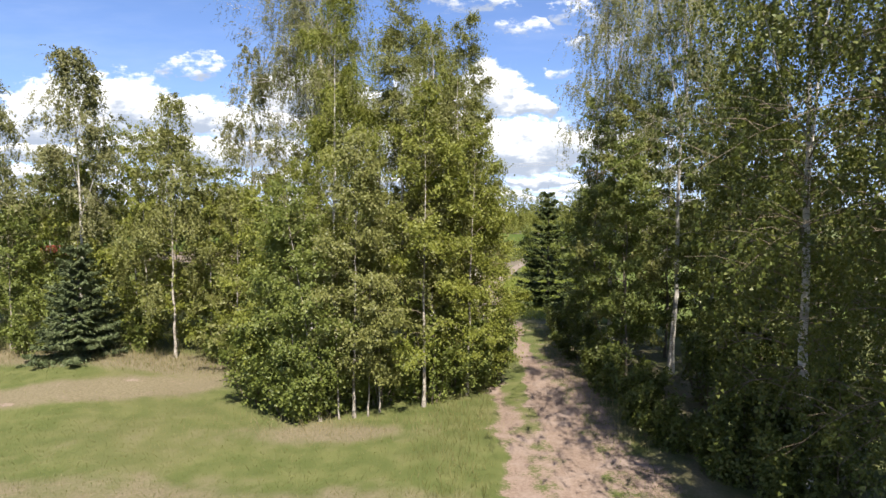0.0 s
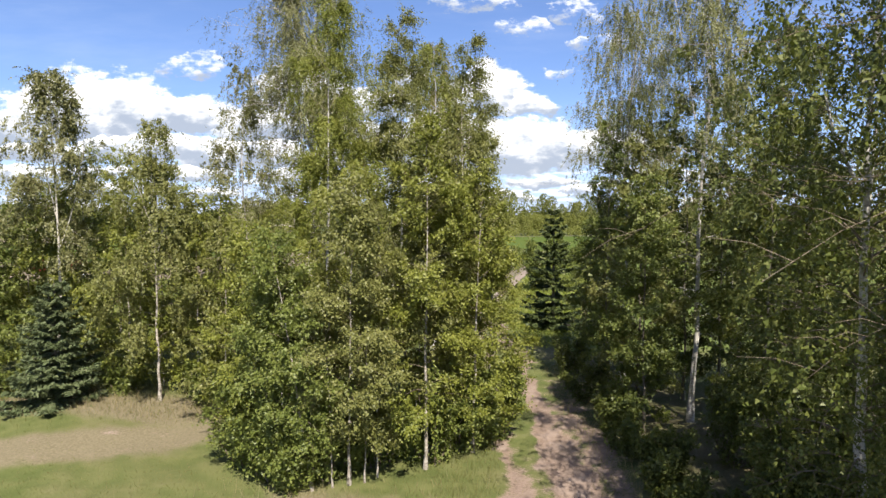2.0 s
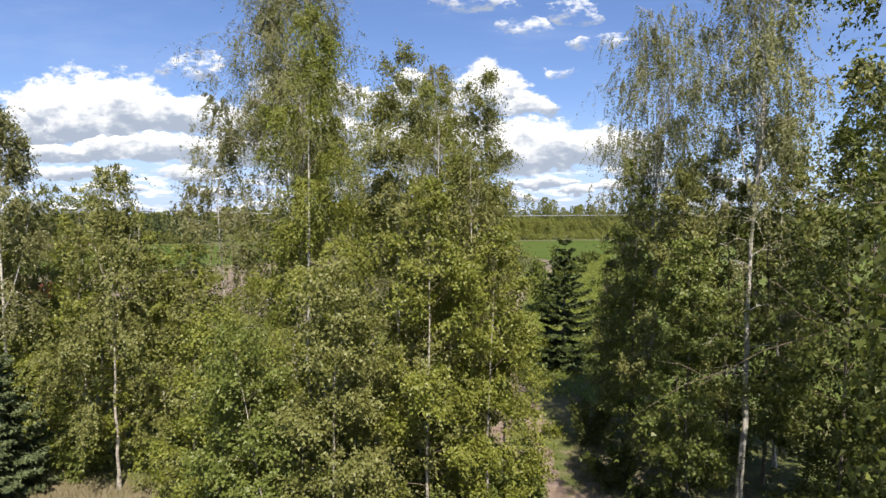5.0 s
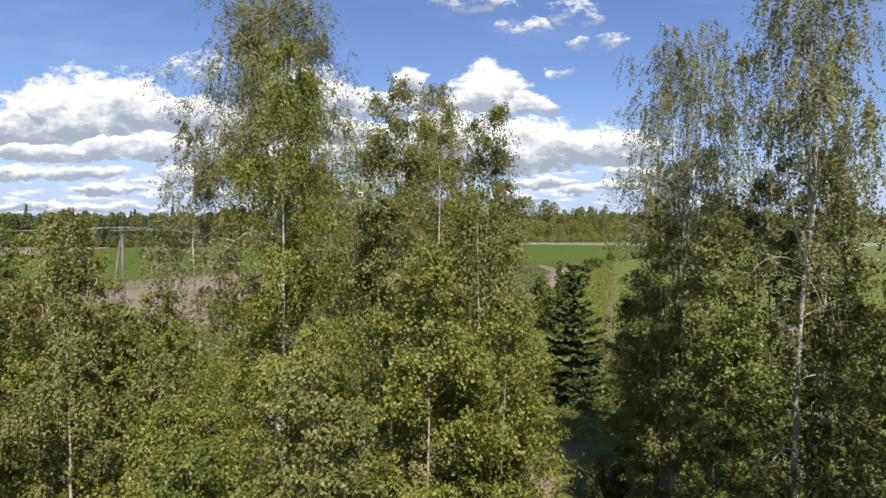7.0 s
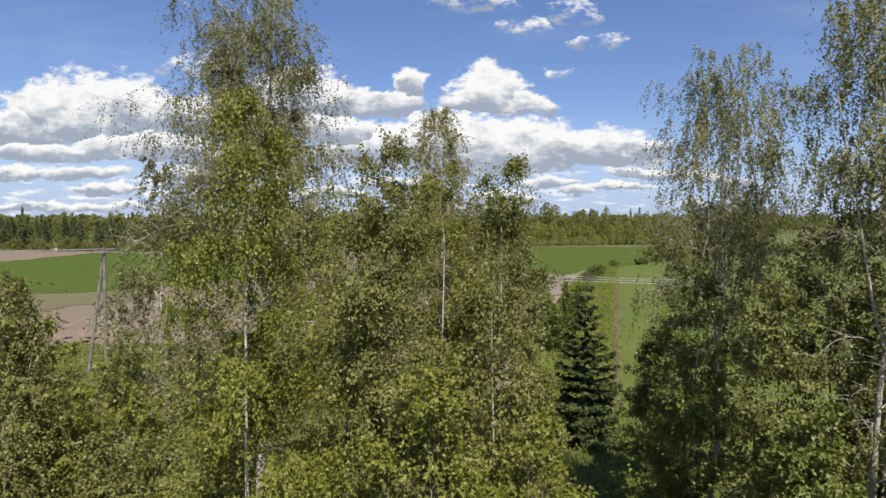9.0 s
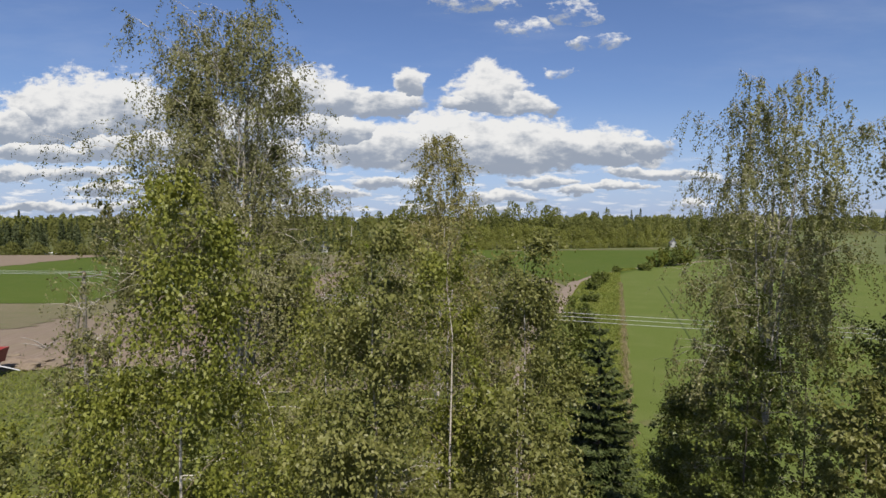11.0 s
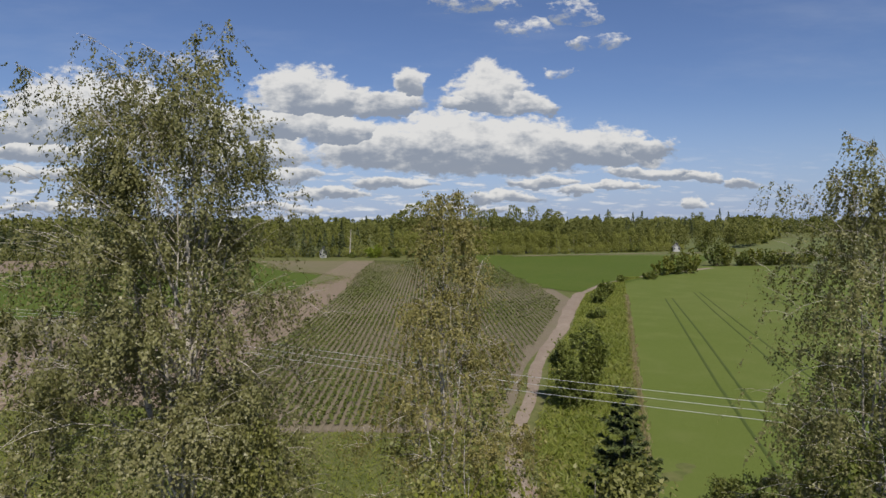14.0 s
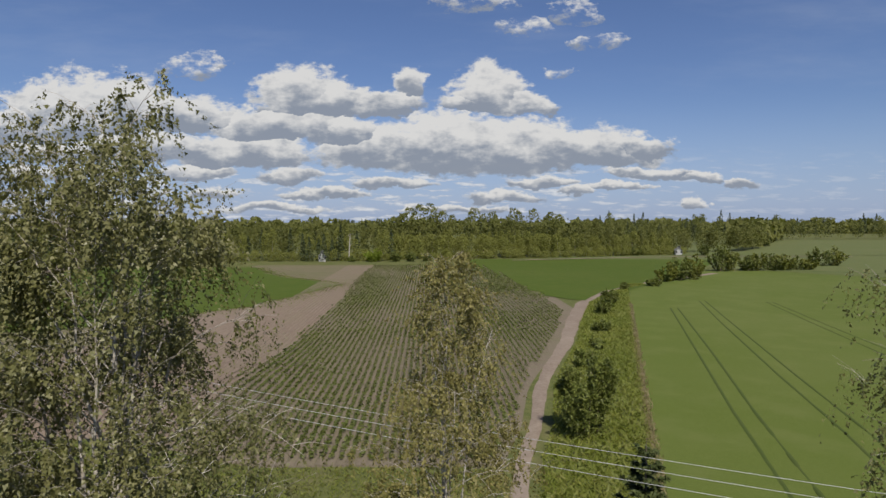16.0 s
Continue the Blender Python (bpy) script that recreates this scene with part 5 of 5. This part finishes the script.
# ---- small things in the distance ----
WHITE_WALL = plain_material("white_house_paint", (0.30, 0.30, 0.29), (0.38, 0.38, 0.365), 3, 0.7, 0.3, 0.1)
ROOF_GREY = plain_material("grey_roof_sheet", (0.14, 0.14, 0.145), (0.21, 0.21, 0.215), 4, 0.6, 0.3, 0.2)
PANE = plain_material("dark_window_glass", (0.02, 0.025, 0.03), (0.04, 0.045, 0.05), 2, 0.1, 0.6, 0.0)
WRAP = plain_material("white_bale_wrap", (0.74, 0.75, 0.75), (0.86, 0.86, 0.86), 5, 0.35, 0.5, 0.3)


def box(w, d, h, bev=0.02):
    bm = bmesh.new()
    bmesh.ops.create_cube(bm, size=1, matrix=Matrix.Translation((0, 0, h / 2)) @ Matrix.Diagonal((w, d, h, 1)))
    bmesh.ops.bevel(bm, geom=bm.edges[:], offset=bev, affect="EDGES")
    return bm


def small_house(x, y, turn, w=5.0, d=6.5, wall=3.4, rise=2.2):
    root = new("farm_house")
    root.location, root.rotation_euler[2] = (x, y, float(gz(x, y))), turn
    tagged(root, "small white gabled house half hidden by trees", "house", "far houses")
    bm = bmesh.new()
    rows = []
    for yy in (-d / 2, d / 2):
        rows.append([bm.verts.new(p) for p in ((-w / 2, yy, 0), (w / 2, yy, 0), (w / 2, yy, wall), (0, yy, wall + rise), (-w / 2, yy, wall))])
    bm.faces.new(rows[0]), bm.faces.new(rows[1][::-1])
    for i in range(5):
        bm.faces.new((rows[0][i], rows[1][i], rows[1][(i + 1) % 5], rows[0][(i + 1) % 5]))
    bmesh.ops.recalc_face_normals(bm, faces=bm.faces[:])
    part("wall", bm, WHITE_WALL, root)
    slope = math.atan2(rise, w / 2)
    for s in (-1, 1):
        ob = part("roof", box(math.hypot(rise, w / 2) + 0.5, d + 0.8, 0.12), ROOF_GREY, root)
        ob.matrix_basis = Matrix.Translation((s * w / 4 * 1.05, 0, wall + rise / 2 + 0.02)) @ Matrix.Rotation(s * slope, 4, "Y")
    for k, zz in ((-1.2, 1.1), (1.2, 1.1), (0, 3.7)):
        win = part("window", box(1.0, 0.10, 1.1), WHITE_WALL, root)
        win.location = (k, -d / 2 - 0.04, zz)
        pane = part("pane", box(0.8, 0.06, 0.9), PANE, win)
        pane.location = (0, -0.06, 0.1)
    ch = part("chimney", box(0.6, 0.6, 1.4), ROOF_GREY, root)
    ch.location = (0.5, 0.8, wall + rise - 0.5)
    return root


small_house(-53.6, 285.5, 0.25, w=2.8, d=4.0, wall=2.6, rise=1.4)
small_house(121.5, 336.0, -0.2, w=3.0, d=4.6, wall=2.4, rise=1.4)


def bale(x, y):
    root = new("silage_bale")
    root.location = (x, y, float(gz(x, y)) + 0.1)
    tagged(root, "white plastic-wrapped round bale lying on the field", "bale", "wrapped bales")
    pts = [(-0.62, 0, 0.62), (-0.60, 0, 0.62), (-0.5, 0, 0.62), (0.5, 0, 0.62), (0.60, 0, 0.62), (0.62, 0, 0.62)]
    mesh_of("wrap", *tube(pts, [0.01, 0.5, 0.62, 0.62, 0.5, 0.01], 14), WRAP, root, smooth=True)


for k in range(5):
    bale(-162.0 + k * 1.35, 261.0 + 0.3 * math.sin(k * 2))


RED_PAINT = plain_material("faded_red_paint", (0.20, 0.024, 0.020), (0.28, 0.045, 0.036), 6, 0.45, 0.4, 0.15)
TYRE = plain_material("dusty_tyre_rubber", (0.020, 0.019, 0.018), (0.05, 0.046, 0.04), 14, 0.85, 0.2, 0.5)


def farm_trailer(x, y, turn):
    """A two-wheeled tipping trailer: sloping sides, chassis, drawbar."""
    root = new("farm_trailer")
    root.location, root.rotation_euler[2] = (x, y, float(gz(x, y)) + 0.05), turn
    tagged(root, "faded red farm trailer parked on bare soil", "trailer")
    bm = bmesh.new()
    ring = [[bm.verts.new((sx * w / 2, sy * d / 2, z)) for sx, sy in ((-1, -1), (1, -1), (1, 1), (-1, 1))]
            for w, d, z in ((3.4, 1.9, 1.1), (3.9, 2.3, 2.2), (3.8, 2.2, 2.2), (3.3, 1.8, 1.2))]
    bm.faces.new(ring[0][::-1]), bm.faces.new(ring[3])
    for lo, hi in zip(ring, ring[1:]):
        for k in range(4):
            bm.faces.new((lo[k], lo[(k + 1) % 4], hi[(k + 1) % 4], hi[k]))
    part("body", bm, RED_PAINT, root)
    for k in (-1.2, 0.0, 1.2):
        for sy in (-1, 1):
            rib = part("rib", box(0.08, 0.06, 1.1, 0.01), METAL, root)
            rib.matrix_basis = Matrix.Translation((k, sy * 0.97, 1.08)) @ Matrix.Rotation(-sy * 0.14, 4, "X")
    part("chassis", box(3.3, 0.9, 0.16), METAL, root).location = (0, 0, 0.92)
    f = np.linspace(0, 1, 4)
    mesh_of("drawbar", *tube(np.stack([1.6 + 1.7 * f, 0 * f, 0.95 - 0.45 * f], -1), 0.07 - 0.02 * f, 8), METAL, root, smooth=True)
    for sy in (-1, 1):
        prof = [(-0.16, 0.40), (-0.17, 0.56), (-0.09, 0.60), (0.09, 0.60), (0.17, 0.56), (0.16, 0.40)]
        wheel = mesh_of("wheel", *tube([(0, a, 0) for a, _ in prof], [c for _, c in prof], 20), TYRE, root, "dusty black tyre", smooth=True)
        wheel.location = (-0.3, sy * 0.95, 0.60)
        mesh_of("rim", *tube([(0, a, 0) for a in (-0.13, -0.12, 0.12, 0.13)], [0.01, 0.41, 0.41, 0.01], 16), METAL, wheel, "grey steel rim", smooth=True)


farm_trailer(-36.9, 59.6, 0.12)


def dead_brush(x, y, seed):
    rng = np.random.default_rng(seed)
    root = tree_root("dead_brush", x, y, "bleached dead branches heaped at the field's edge", "brush pile")
    for k in range(9):
        q = np.linspace(0, 1, 6)
        az, ln = rng.uniform(0, 6.28), rng.uniform(0.9, 2.2)
        rise = rng.uniform(0.2, 1.1)
        pts = np.stack([ln * q * math.cos(az) + rng.normal(0, 0.08, 6).cumsum(), ln * q * math.sin(az) + rng.normal(0, 0.08, 6).cumsum(), 0.15 + ln * rise * q * (1 - 0.3 * q)], -1)
        mesh_of("branch", *tube(pts, 0.045 * (1 - 0.8 * q) + 0.01, 6), DEAD_WOOD, root, smooth=True)


dead_brush(-38.5, 70.5, 1)
dead_brush(-35.0, 72.0, 2)


def soil_heap(x, y, r, h, seed):
    bm = bmesh.new()
    bmesh.ops.create_icosphere(bm, subdivisions=4, radius=1)
    for v in bm.verts:
        k = 1 + 0.35 * noise.noise(v.co * 2.2 + Vector((seed, 0, 0))) + 0.12 * noise.noise(v.co * 7)
        v.co = Vector((v.co.x * r * 1.7 * k, v.co.y * r * k, v.co.z * h * k))
    ob = part("earth_mound", bm, BARE_SOIL)
    ob.location = (x, y, float(gz(x, y)))
    tagged(ob, "lumpy heap of dug brown soil", "soil heap", "soil heaps")


for k, (x, y, r, h) in enumerate(((-36, 63.5, 2.0, 0.7), (-40.5, 64.5, 2.4, 0.8), (-33, 66.5, 1.6, 0.5), (-45, 67, 2.4, 0.8))):
    soil_heap(x, y, r, h, k * 3.1)
